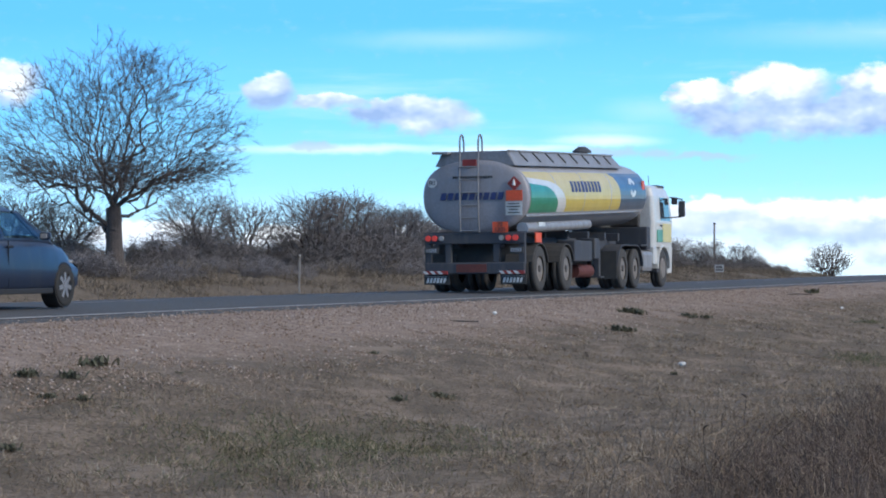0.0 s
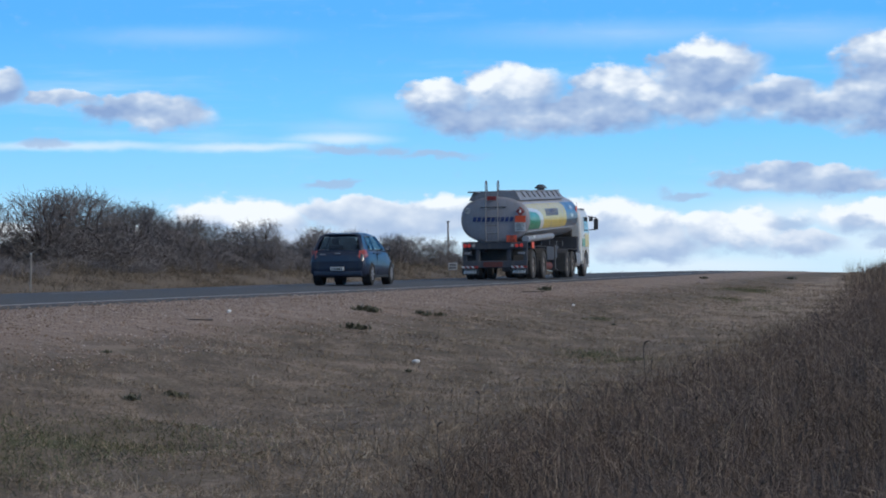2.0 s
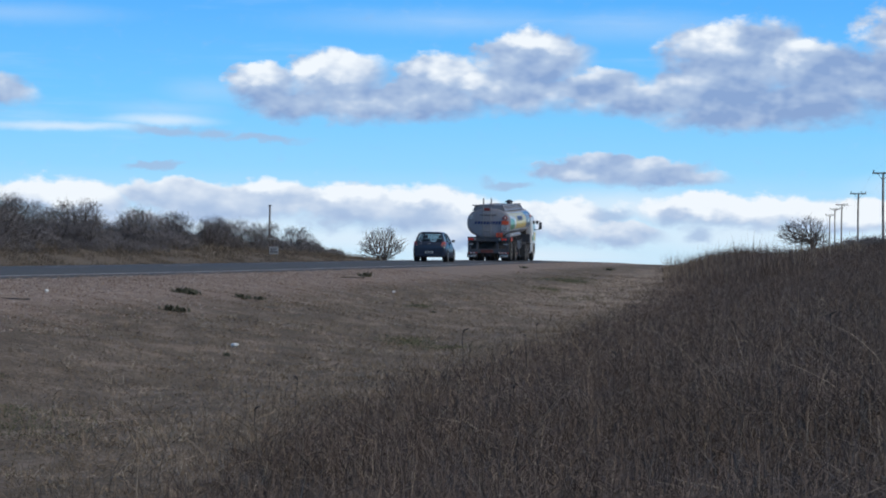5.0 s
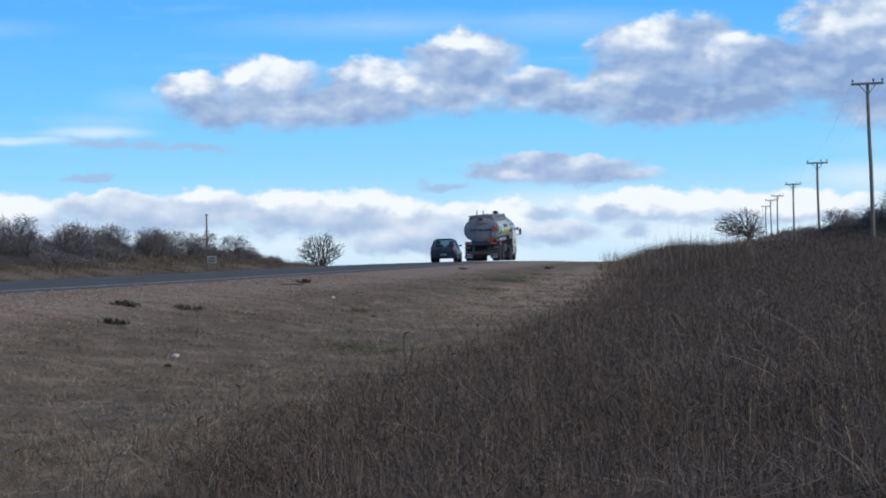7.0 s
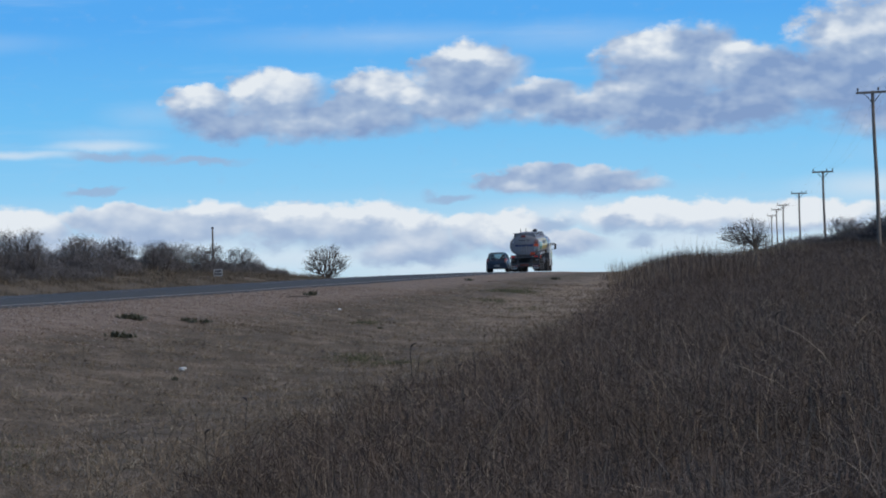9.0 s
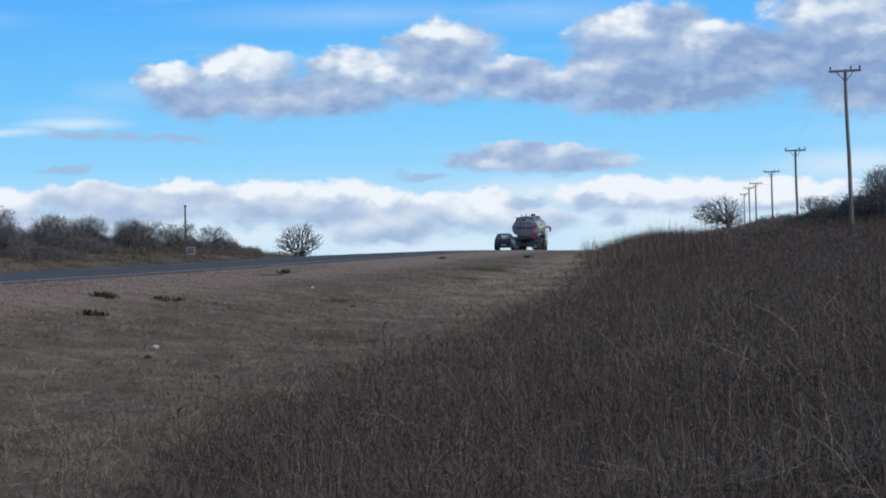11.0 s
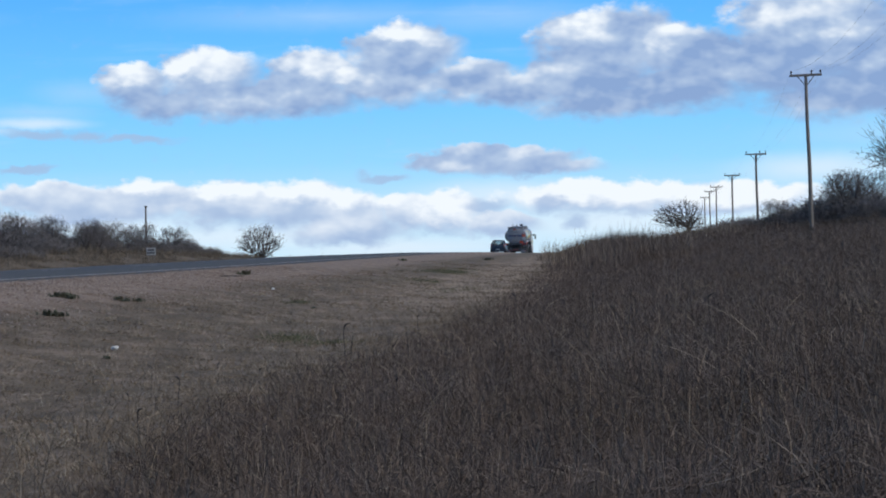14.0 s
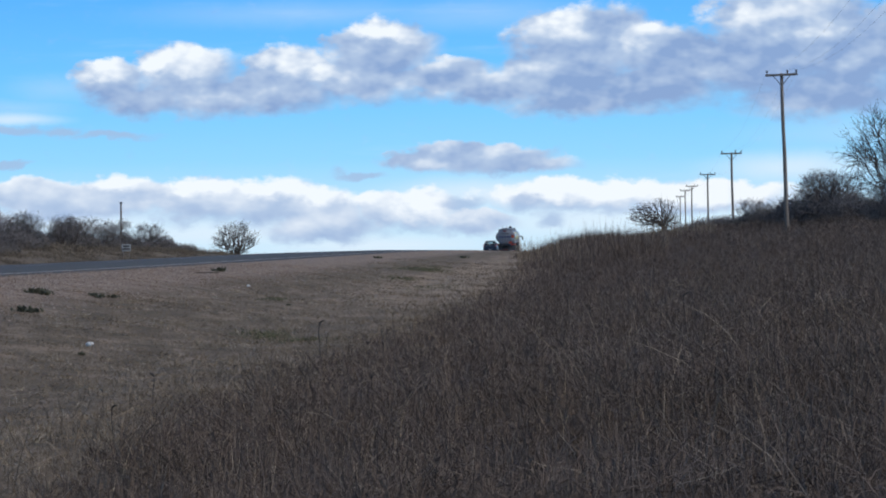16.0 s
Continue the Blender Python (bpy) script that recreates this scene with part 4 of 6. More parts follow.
def make_car():
    c = empty("hatchback_car", "dark blue five-door hatchback car with silver wheel covers", "car")

    def ring(y, wb, wt, zb, zt, crown):
        pts = [(0.0, zb), (wb * 0.86, zb), (wb, zb + 0.10), (wb + 0.012, zb + 0.30), (max(wb, wt) + 0.005, (zb + zt) / 2 + 0.06), (wt, zt - 0.10), (wt - 0.035, zt - 0.02), (wt - 0.12, zt), (0.0, zt + crown)]
        return [(x, y, z) for x, z in pts] + [(-x, y, z) for x, z in pts[-2:0:-1]]
    body = part("body", loft([ring(0.0, 0.70, 0.66, 0.42, 0.80, 0.0), ring(0.03, 0.77, 0.73, 0.28, 0.90, 0.01), ring(0.12, 0.815, 0.78, 0.22, 0.95, 0.01), ring(0.6, 0.83, 0.815, 0.21, 0.96, 0.01),
                              ring(1.6, 0.835, 0.82, 0.20, 0.95, 0.01), ring(2.6, 0.835, 0.81, 0.20, 0.94, 0.02), ring(3.0, 0.83, 0.78, 0.20, 0.92, 0.04), ring(3.4, 0.825, 0.74, 0.20, 0.86, 0.05),
                              ring(3.75, 0.79, 0.66, 0.21, 0.76, 0.04), ring(3.93, 0.70, 0.58, 0.26, 0.66, 0.03), ring(4.0, 0.58, 0.48, 0.34, 0.56, 0.0)]), MAT["car"], c, smooth=True)

    def top(z, y0, y1, w, r=0.10, n=4):
        out = []
        for cx, cy, a0 in ((w - r, y1 - r, 0), (-w + r, y1 - r, 90), (-w + r, y0 + r, 180), (w - r, y0 + r, 270)):
            for k in range(n + 1):
                a = radians(a0 + 90 * k / n)
                out.append((cx + r * math.cos(a), cy + r * math.sin(a), z))
        return out
    shell = loft([top(0.90, 0.07, 3.10, 0.755), top(0.98, 0.09, 2.98, 0.742), top(1.15, 0.20, 2.64, 0.695), top(1.36, 0.38, 2.10, 0.605), top(1.43, 0.50, 1.92, 0.52), top(1.462, 0.75, 1.75, 0.42), top(1.466, 1.0, 1.5, 0.2)])
    shell.normal_update()
    bmesh.ops.delete(shell, geom=[f for f in shell.faces if abs(f.calc_center_median().x) > 0.5 and 0.98 < f.calc_center_median().z < 1.36 and abs(f.normal.x) > 0.75
                                   or abs(f.calc_center_median().x) < 0.3 and 0.98 < f.calc_center_median().z < 1.36], context="FACES_ONLY")
    roof = part("roof", shell, MAT["car"], c, smooth=True)

    def pillar(x, bottom, top_):
        """Post between two side windows, from (y, y) at the waist to (y, y) at the roof."""
        rings = [[(x * w, ya, z), (x * w, yb, z), (x * (w - 0.05), yb, z), (x * (w - 0.05), ya, z)] for w, z, (ya, yb) in ((0.748, 0.96, bottom), (0.600, 1.38, top_))]
        part("pillar", loft(rings), MAT["car"], roof)
    for x in (1, -1):
        pillar(x, (1.41, 1.51), (1.40, 1.49))
        pillar(x, (0.14, 0.64), (0.40, 0.74))
        pillar(x, (2.60, 2.95), (2.02, 2.14))
    for x in (-0.38, 0.38):
        seat = part("seat", box(x - 0.22, x + 0.22, 1.32, 1.46, 0.90, 1.12, 0.04), MAT["car_plastic"], c)
        part("headrest", box(x - 0.11, x + 0.11, 1.30, 1.40, 1.14, 1.30, 0.03), MAT["car_plastic"], seat)

    def pane(name, a, b, d, e, push, label=""):
        """A window from four corners, with a little thickness."""
        n = (Vector(b) - Vector(a)).cross(Vector(e) - Vector(a)).normalized() * push
        front = [Vector(p) + n for p in (a, b, d, e)]
        back = [Vector(p) - n * 0.5 for p in (a, b, d, e)]
        part(name, loft([[tuple(p) for p in back], [tuple(p) for p in front]]), MAT["side_glass"], c, label)
    pane("rear_window", (-0.56, 0.125, 1.0), (0.56, 0.125, 1.0), (0.44, 0.345, 1.345), (-0.44, 0.345, 1.345), 0.012)
    pane("windscreen", (0.66, 2.97, 0.99), (-0.66, 2.97, 0.99), (-0.50, 2.11, 1.36), (0.50, 2.11, 1.36), 0.015)
    for x in (1, -1):
        for name, ya, yb, yc, yd in (("rear_side_window", 0.62, 1.42, 1.40, 0.72), ("front_side_window", 1.50, 2.62, 2.12, 1.48)):
            q = [(x * 0.737, ya, 1.01), (x * 0.737, yb, 1.01), (x * 0.625, yc, 1.33), (x * 0.625, yd, 1.33)]
            if x < 0:
                q = [q[1], q[0], q[3], q[2]]
            pane(name, *q, 0.014)
        for y in (0.78, 3.22):
            # solid black disc added for the dark of the wheel well, which isn't hollowed out
            bm = bmesh.new()
            rod(bm, (x * 0.60, y, 0.31), (x * 0.838, y, 0.31), 0.335, 0.33, 28)
            part("wheel_arch", bm, MAT["car_plastic"], body)
            car_wheel(c, x * 0.765, y)
        part("sill", box(0.78 if x > 0 else -0.838, 0.838 if x > 0 else -0.78, 1.15, 2.85, 0.19, 0.27, 0.015), MAT["car_plastic"], body)
        lamp = part("tail_lamp", loft([[(x * 0.63, -0.015, 0.74), (x * 0.80, 0.09, 0.76), (x * 0.835, 0.30, 0.80), (x * 0.60, 0.2, 0.78)],
                                       [(x * 0.64, 0.0, 0.95), (x * 0.77, 0.09, 0.98), (x * 0.80, 0.24, 0.97), (x * 0.60, 0.2, 0.98)]]), MAT["car_tail"], c, "red and clear tail lamp")
        part("clear_band", loft([[(x * 0.595, -0.022, 0.78), (x * 0.805, 0.085, 0.81), (x * 0.838, 0.27, 0.84), (x * 0.60, 0.2, 0.82)],
                                 [(x * 0.60, -0.018, 0.82), (x * 0.80, 0.085, 0.84), (x * 0.83, 0.27, 0.86), (x * 0.60, 0.2, 0.84)]]), MAT["car_lens"], lamp)
        part("door_handle", box(*sorted((x * 0.825, x * 0.852)), 1.40, 1.58, 0.84, 0.875, 0.01), MAT["car_plastic"], c)
        part("door_handle", box(*sorted((x * 0.825, x * 0.852)), 0.92, 1.08, 0.86, 0.895, 0.01), MAT["car_plastic"], c)
        mir = part("mirror", box(*sorted((x * 0.80, x * 0.97)), 2.45, 2.56, 0.955, 1.075, 0.045), MAT["car"], c)
        part("mirror_glass", box(*sorted((x * 0.84, x * 0.94)), 2.440, 2.455, 0.98, 1.05), MAT["lens"], mir)
        part("door_seam", box(*sorted((x * 0.828, x * 0.842)), 1.44, 1.452, 0.30, 0.94), MAT["car_plastic"], body)
        part("headlamp", box(*sorted((x * 0.54, x * 0.70)), 3.68, 3.80, 0.61, 0.68, 0.03), MAT["lens"], c)
    part("bumper", loft([[(-0.74, -0.02, 0.46), (0.74, -0.02, 0.46), (0.78, 0.1, 0.46), (-0.78, 0.1, 0.46)], [(-0.76, -0.03, 0.66), (0.76, -0.03, 0.66), (0.79, 0.1, 0.66), (-0.79, 0.1, 0.66)]]), MAT["car"], c)
    part("lower_bumper", box(-0.72, 0.72, 0.0, 0.2, 0.24, 0.40, 0.05), MAT["car"], c)
    num = part("number_plate", box(-0.20, 0.20, -0.05, -0.032, 0.40, 0.50, 0.004), MAT["white"], c, "pale plate with a plain dark band")
    part("bars", blocks(6, -0.16, 0.16, -0.056, 0.42, 0.475), MAT["dark_ink"], num)
    part("badge", box(-0.08, 0.08, -0.012, 0.03, 0.855, 0.895, 0.01), MAT["cover"], c)
    part("badge", box(-0.52, -0.36, -0.005, 0.04, 0.84, 0.872), MAT["cover"], c)
    part("wiper", tube([(0.0, 0.11, 1.0), (0.32, 0.15, 1.04)], 0.01, 6), MAT["car_plastic"], c)
    part("spoiler", box(-0.47, 0.47, 0.33, 0.55, 1.40, 1.43, 0.012), MAT["car"], c)
    for ob in c.children_recursive:      # compact proportions
        if ob.type == "MESH" and ob.name.split(".")[0] not in ("tyre", "rim", "wheel_cover"):
            ob.data.transform(Matrix.Diagonal((0.965, 0.935, 0.985, 1)))
    return c


car = make_car()
# ---------------------------------------------------------------- bare trees and scrub
def limb(out, p, d, length, r, depth, rng, p_set, least=0.004):
    """Grow one limb as a bent tapering tube, with side limbs; p_set: wander, upward pull, children, spread, shrink."""
    wander, lift, kids, spread_a, shrink = p_set
    n = 5 if depth >= 3 else (4 if depth == 2 else 3)
    pts, rad = [p.copy()], [r]
    for i in range(n):
        d = (d + Vector((rng.uniform(-1, 1), rng.uniform(-1, 1), rng.uniform(-1, 1))) * wander + Vector((0, 0, lift))).normalized()
        p = p + d * (length / n)
        pts.append(p.copy())
        rad.append(max(r * (1 - (0.48 if depth >= 4 else 0.62) * (i + 1) / n), least))
    out.append((pts, rad, 6 if depth >= 3 else (4 if depth >= 2 else 3)))
    if depth <= 0:
        return
    for k in range(kids[depth]):
        i = rng.randint(1 if depth < 2 else n // 2, n)
        a = rng.uniform(0, 2 * math.pi)
        base = (pts[i] - pts[i - 1]).normalized()
        side = base.orthogonal().normalized()
        side = Matrix.Rotation(a, 3, base) @ side
        s = rng.uniform(0.6, 1.15) * spread_a
        nd = (base * math.cos(s) + side * math.sin(s)).normalized()
        limb(out, pts[i].copy(), nd, length * shrink * rng.uniform(0.7, 1.2), rad[i] * rng.uniform(0.55, 0.8), depth - 1, rng, p_set, least)


def tubes_mesh(name, limbs, mat):
    verts, faces = [], []
    for pts, rad, sides in limbs:
        start = len(verts)
        for k, (p, r) in enumerate(zip(pts, rad)):
            d = (pts[min(k + 1, len(pts) - 1)] - pts[max(k - 1, 0)]).normalized()
            u = d.orthogonal().normalized()
            v = d.cross(u)
            for i in range(sides):
                a = 2 * math.pi * i / sides
                q = p + (u * math.cos(a) + v * math.sin(a)) * r
                verts.append((q.x, q.y, q.z))
        for k in range(len(pts) - 1):
            for i in range(sides):
                a, b = start + k * sides + i, start + k * sides + (i + 1) % sides
                faces.append((a, b, b + sides, a + sides))
    me = bpy.data.meshes.new(name)
    me.from_pydata(verts, [], faces)
    me.materials.append(mat)
    return me


def plant(name, trunk_limbs, twig_limbs, label, category, group="", twig="twig"):
    t = empty(name, label, category, group)
    for nm, limbs, mat in (("trunk", trunk_limbs, MAT["bark"]), ("crown", twig_limbs, MAT[twig])):
        ob = new(nm, tubes_mesh(nm, limbs, mat))
        ob.parent = t
    return t


def branching(rng, seeds, targets, reach=0.45, piece=0.3, tip=0.007, swell=2.25, wobble=0.10, sprays=3, spray=0.4, axis=(0, 0, 1)):
    """Grow a bare crown: every target is joined to the growing wood at the least cost of length and of way from the root.
    seeds: bent leaders, each a list of points whose first lies on an earlier leader. Gives limbs for tubes_mesh."""
    pts, up, way = [], [], []

    def node(p, parent):
        pts.append(Vector(p))
        up.append(parent)
        way.append(0.0 if parent < 0 else way[parent] + (pts[-1] - pts[parent]).length)
        return len(pts) - 1

    def edge(i, p, bend):
        a, p = pts[i].copy(), Vector(p)
        n = max(1, int((p - a).length / piece))
        made = []
        for k in range(1, n + 1):
            q = a.lerp(p, k / n)
            if k < n:
                q = q + Vector((rng.gauss(0, 1), rng.gauss(0, 1), rng.gauss(0, 1))) * bend * (p - a).length
            i = node(q, i)
            made.append(i)
        return i, made
    for leader in seeds:
        if pts:
            i = min(range(len(pts)), key=lambda k: (pts[k] - Vector(leader[0])).length)
        else:
            i = node(leader[0], -1)
        for p in leader[1:]:
            i = edge(i, p, 0.07)[0]
    goal = np.array([tuple(p) for p in targets])
    P, W = np.array([tuple(p) for p in pts]), np.array(way)
    dist = np.linalg.norm(goal[:, None] - P[None], axis=2)
    cost = dist + reach * W[None]
    best, least = cost.argmin(1), cost.min(1)
    for _ in range(len(goal)):
        g = int(least.argmin())
        made = edge(int(best[g]), goal[g], wobble)[1]
        least[g] = 1e9
        openly = least < 1e8
        for i in made:
            c = np.linalg.norm(goal - np.array(tuple(pts[i])), axis=1) + reach * way[i]
            near = openly & (c < least)
            least[near], best[near] = c[near], i
    # girth from the tips down, and the thickest child carries each limb on
    n = len(pts)
    area, heir, main = [0.0] * n, [-1] * n, [0.0] * n
    for i in range(n - 1, -1, -1):
        if area[i] == 0.0:
            area[i] = tip ** swell
        j = up[i]
        if j >= 0:
            area[j] += area[i]
            if area[i] > main[j]:
                main[j], heir[j] = area[i], i
    girth = [q ** (1 / swell) for q in area]
    limbs = []
    for i in range(n):
        if up[i] < 0 or heir[up[i]] != i:
            line, rad = ([pts[up[i]], pts[i]], [girth[i], girth[i]]) if up[i] >= 0 else ([pts[i]], [girth[i]])
            k = i
            while heir[k] >= 0:
                k = heir[k]
                line.append(pts[k])
                rad.append(girth[k])
            if len(line) > 1:
                rad[-1] *= 0.5
                limbs.append((line, rad, 10 if rad[0] > 0.08 else (5 if rad[0] > 0.025 else 3)))
    # short twigs round every thin piece of wood, pointing outwards
    heart = Vector(axis)
    for i in range(n):
        if girth[i] < tip * 3.2 and up[i] >= 0:
            along = (pts[i] - pts[up[i]]).normalized()
            out = (pts[i] - heart).normalized()
            for k in range(sprays):
                d = (along * 0.7 + out * 0.5 + Vector((rng.gauss(0, 1), rng.gauss(0, 1), rng.gauss(0.1, 1))) * 0.5).normalized()
                length = spray * rng.uniform(0.45, 1.2)
                mid = pts[i] + d * length * 0.5
                end = mid + (d + Vector((rng.gauss(0, 1), rng.gauss(0, 1), rng.gauss(0, 1))) * 0.25).normalized() * length * 0.5
                limbs.append(([pts[i], mid, end], [tip * 0.85, tip * 0.75, tip * 0.45], 3))
    return limbs


def crown_points(rng, count, middle, wide, deep, high, low, clumps, loose):
    """Tips of a crown, gathered in clumps of twigs in an uneven dome."""
    def within():
        while True:
            p = Vector((rng.uniform(-1, 1), rng.uniform(-1, 1), rng.uniform(-1, 1)))
            if p.length <= 1 and rng.random() < 0.25 + 0.75 * p.length ** 2:
                return Vector((middle[0] + p.x * wide, middle[1] + p.y * deep, middle[2] + p.z * (high if p.z > 0 else low)))
    heart = [within() for _ in range(clumps)]
    out = []
    for k in range(count):
        h = heart[rng.randrange(clumps)]
        out.append(h + Vector((rng.gauss(0, loose), rng.gauss(0, loose), rng.gauss(0, loose * 0.75))) if rng.random() < 0.8 else within())
    return out


def standing(name, limbs, label, least, twig="twig"):
    return plant(name, [l for l in limbs if l[1][0] > least], [l for l in limbs if l[1][0] <= least], label, "tree", twig=twig)


def make_big_tree():
    rng = random.Random(23)
    seeds = [[(0, 0, -0.4), (0.0, 0, 0.8), (-0.02, 0, 2.2)],
             [(-0.02, 0, 2.2), (-0.35, 0.0, 2.9), (-0.62, 0.05, 3.7), (-0.55, 0.0, 4.9), (-0.35, 0.1, 6.0), (-0.5, 0.1, 7.3)],
             [(-0.02, 0, 2.2), (0.30, 0.0, 2.9), (0.65, -0.1, 4.0), (0.95, 0.0, 4.9), (1.7, 0.1, 5.5), (2.6, 0.2, 5.9)],
             [(0.30, 0, 2.9), (0.45, 0.2, 4.4), (0.25, 0.3, 5.8), (0.35, 0.2, 7.2)],
             [(-0.02, 0, 2.2), (0.55, -0.2, 2.55), (1.5, -0.3, 3.1), (2.6, -0.3, 3.5), (3.5, -0.2, 3.5)],
             [(-0.35, 0, 2.9), (-0.9, 0.2, 3.0), (-1.9, 0.3, 3.45), (-3.0, 0.2, 3.2)],
             [(-0.62, 0.05, 3.7), (-1.2, -0.2, 4.7), (-1.9, -0.3, 5.3), (-2.9, -0.3, 5.6)],
             [(-0.55, 0, 4.9), (-1.3, 0.4, 6.0), (-1.7, 0.5, 6.9)],
             [(0.65, -0.1, 4.0), (1.7, -0.5, 4.5), (2.8, -0.6, 4.5)],
             [(0.0, 0, 2.2), (0.2, 0.9, 3.2), (0.4, 2.2, 4.3)], [(-0.02, 0, 2.2), (-0.1, -0.9, 3.1), (0.1, -2.2, 4.2)]]
    tips = crown_points(rng, 3600, (0.22, 0, 3.75), 4.45, 3.9, 4.35, 0.95, 170, 0.40)
    limbs = branching(rng, seeds, tips, 0.42, 0.30, 0.0066, 2.08, 0.055, 4, 0.42, (0.1, 0, 3.2))
    flare = [([Vector((0, 0, -0.4)), Vector((0, 0, 0.25)), Vector((0, 0, 0.9)), Vector((-0.02, 0, 2.2))], [0.50, 0.37, 0.30, 0.27], 16)]
    return standing("bare_tree", flare + limbs, "large leafless tree with a thick trunk and a wide twiggy crown", 0.045)


def make_fan_tree():
    """Many stems rise out of one foot and spread like a fan."""
    rng = random.Random(6)
    foot = (0, 0, -0.3)
    seeds = [[foot, (0, 0, 0.15)]]
    for k, a in enumerate((-1.0, -0.62, -0.35, -0.12, 0.1, 0.32, 0.6, 0.95)):
        y = 0.55 * math.sin(k * 2.4)
        seeds.append([(0, 0, 0.15), (a * 0.45, y * 0.4, 0.75), (a * 1.05, y, 1.6 + 0.25 * (1 - abs(a))), (a * 1.4, y * 1.3, 2.2 + 0.6 * (1 - abs(a)))])
    tips = crown_points(rng, 1300, (0, 0, 1.75), 1.85, 1.7, 1.6, 1.35, 80, 0.24)
    return standing("small_tree", branching(rng, seeds, tips, 0.5, 0.25, 0.0115, 2.25, 0.04, 1, 0.36, (0, 0, 1.0)), "leafless many-stemmed tree on its own beyond the crest", 0.03)


def make_flat_tree():
    rng = random.Random(9)
    seeds = [[(0, 0, -0.4), (0.02, 0, 0.6), (-0.05, 0, 1.1)], [(-0.05, 0, 1.1), (-0.5, 0.1, 1.6), (-1.2, 0.1, 1.9)], [(-0.05, 0, 1.1), (-0.35, -0.2, 1.9), (-0.6, -0.3, 2.5)],
             [(-0.05, 0, 1.1), (0.15, 0.2, 1.9), (0.0, 0.2, 2.6)], [(-0.05, 0, 1.1), (0.45, -0.1, 1.6), (0.85, -0.2, 2.0)], [(-0.05, 0, 1.1), (-0.1, 0.8, 1.8)]]
    tips = crown_points(rng, 1300, (-0.38, 0, 1.75), 1.7, 1.5, 1.2, 0.75, 60, 0.22)
    return standing("small_tree", branching(rng, seeds, tips, 0.4, 0.22, 0.0095, 2.1, 0.06, 1, 0.26, (-0.3, 0, 1.5)), "low spreading leafless tree on the weedy bank", 0.035)


def make_small_tree(seed, h, label, stems=6, fork=0.2, count=1300, tip=0.006, twig="bush"):
    """A twiggy round-headed tree that forks low down."""
    rng = random.Random(seed)
    seeds = [[(0, 0, -0.4), (0.02 * h, 0, fork * h)]]
    for k in range(stems):
        a = 2 * math.pi * (k + rng.random() * 0.6) / stems
        r = rng.uniform(0.08, 0.26) * h
        seeds.append([(0.02 * h, 0, fork * h), (r * math.cos(a) * 0.5, r * math.sin(a) * 0.5, (fork + 0.16) * h), (r * math.cos(a), r * math.sin(a), rng.uniform(0.5, 0.8) * h)])
    tips = crown_points(rng, count, (0, 0, 0.55 * h), 0.44 * h, 0.44 * h, 0.42 * h, 0.34 * h, 45, 0.075 * h)
    return standing("small_tree", branching(rng, seeds, tips, 0.45, 0.09 * h, tip, 2.2, 0.06, 2, 0.12 * h, (0, 0, 0.4 * h)), label, 0.03, twig)


def make_bush(seed, label, kids=(6, 5, 4), inner=3000, thin=0.0026):
    """A dome of tangled stems, about 1 m high and 1.3 m wide before scaling."""
    rng = random.Random(seed)
    out = []
    for k in range(13):
        a, lean = rng.uniform(0, 2 * math.pi), rng.uniform(0.1, 1.2)
        limb(out, Vector((rng.uniform(-0.3, 0.3), rng.uniform(-0.3, 0.3), -0.1)), Vector((math.cos(a) * lean, math.sin(a) * lean, 1.0)).normalized(), rng.uniform(0.34, 0.48), 0.012, 3, rng,
             (0.24, 0.02, {3: kids[0], 2: kids[1], 1: kids[2]}, 0.8, 0.58), thin)
    core = []
    for k in range(inner):
        a, q = rng.uniform(0, 2 * math.pi), math.sqrt(rng.random()) * 0.72
        top = 0.74 * math.sqrt(max(1 - (q / 0.80) ** 2, 0.05)) * (0.78 + 0.30 * math.sin(3 * a + seed) * math.sin(9 * q + seed))
        p = Vector((q * math.cos(a), q * math.sin(a), rng.uniform(0.0, top)))
        d = Vector((rng.uniform(-1, 1), rng.uniform(-1, 1), rng.uniform(-0.2, 1))).normalized()
        core.append(([p, p + d * rng.uniform(0.06, 0.20)], [thin * 1.8, thin], 3))
    t = empty("bush", label, "bush", "leafless thorn bushes on the bank")
    for nm, limbs, mat in (("trunk", [l for l in out if l[1][0] > 0.006], MAT["bush"]), ("crown", [l for l in out if l[1][0] <= 0.006] + core, MAT["bush"])):
        ob = new(nm, tubes_mesh(nm, limbs, mat))
        ob.parent = t
    return t


def set_at(ob, e, s, turn=0.0, size=1.0, dz=0.0):
    x, y, z = spot(e, s, dz)
    ob.matrix_basis = pose(x, y, z, 0, 0, turn) @ Matrix.Scale(size, 4)


big_tree = make_big_tree()
set_at(big_tree, -23.9, 80.4, 8, 1.0)
far_tree = make_fan_tree()
set_at(far_tree, -22.0, 223.2, 0, 1.0)
flat_tree = make_flat_tree()
set_at(flat_tree, 16.7, 191.0, 0, 1.16, -0.35)
edge_tree = make_small_tree(14, 5.0, "twiggy leafless tree among the bushes of the bank", 7, 0.16, 1500, 0.0088, "twig")
set_at(edge_tree, 26.5, 112.6)

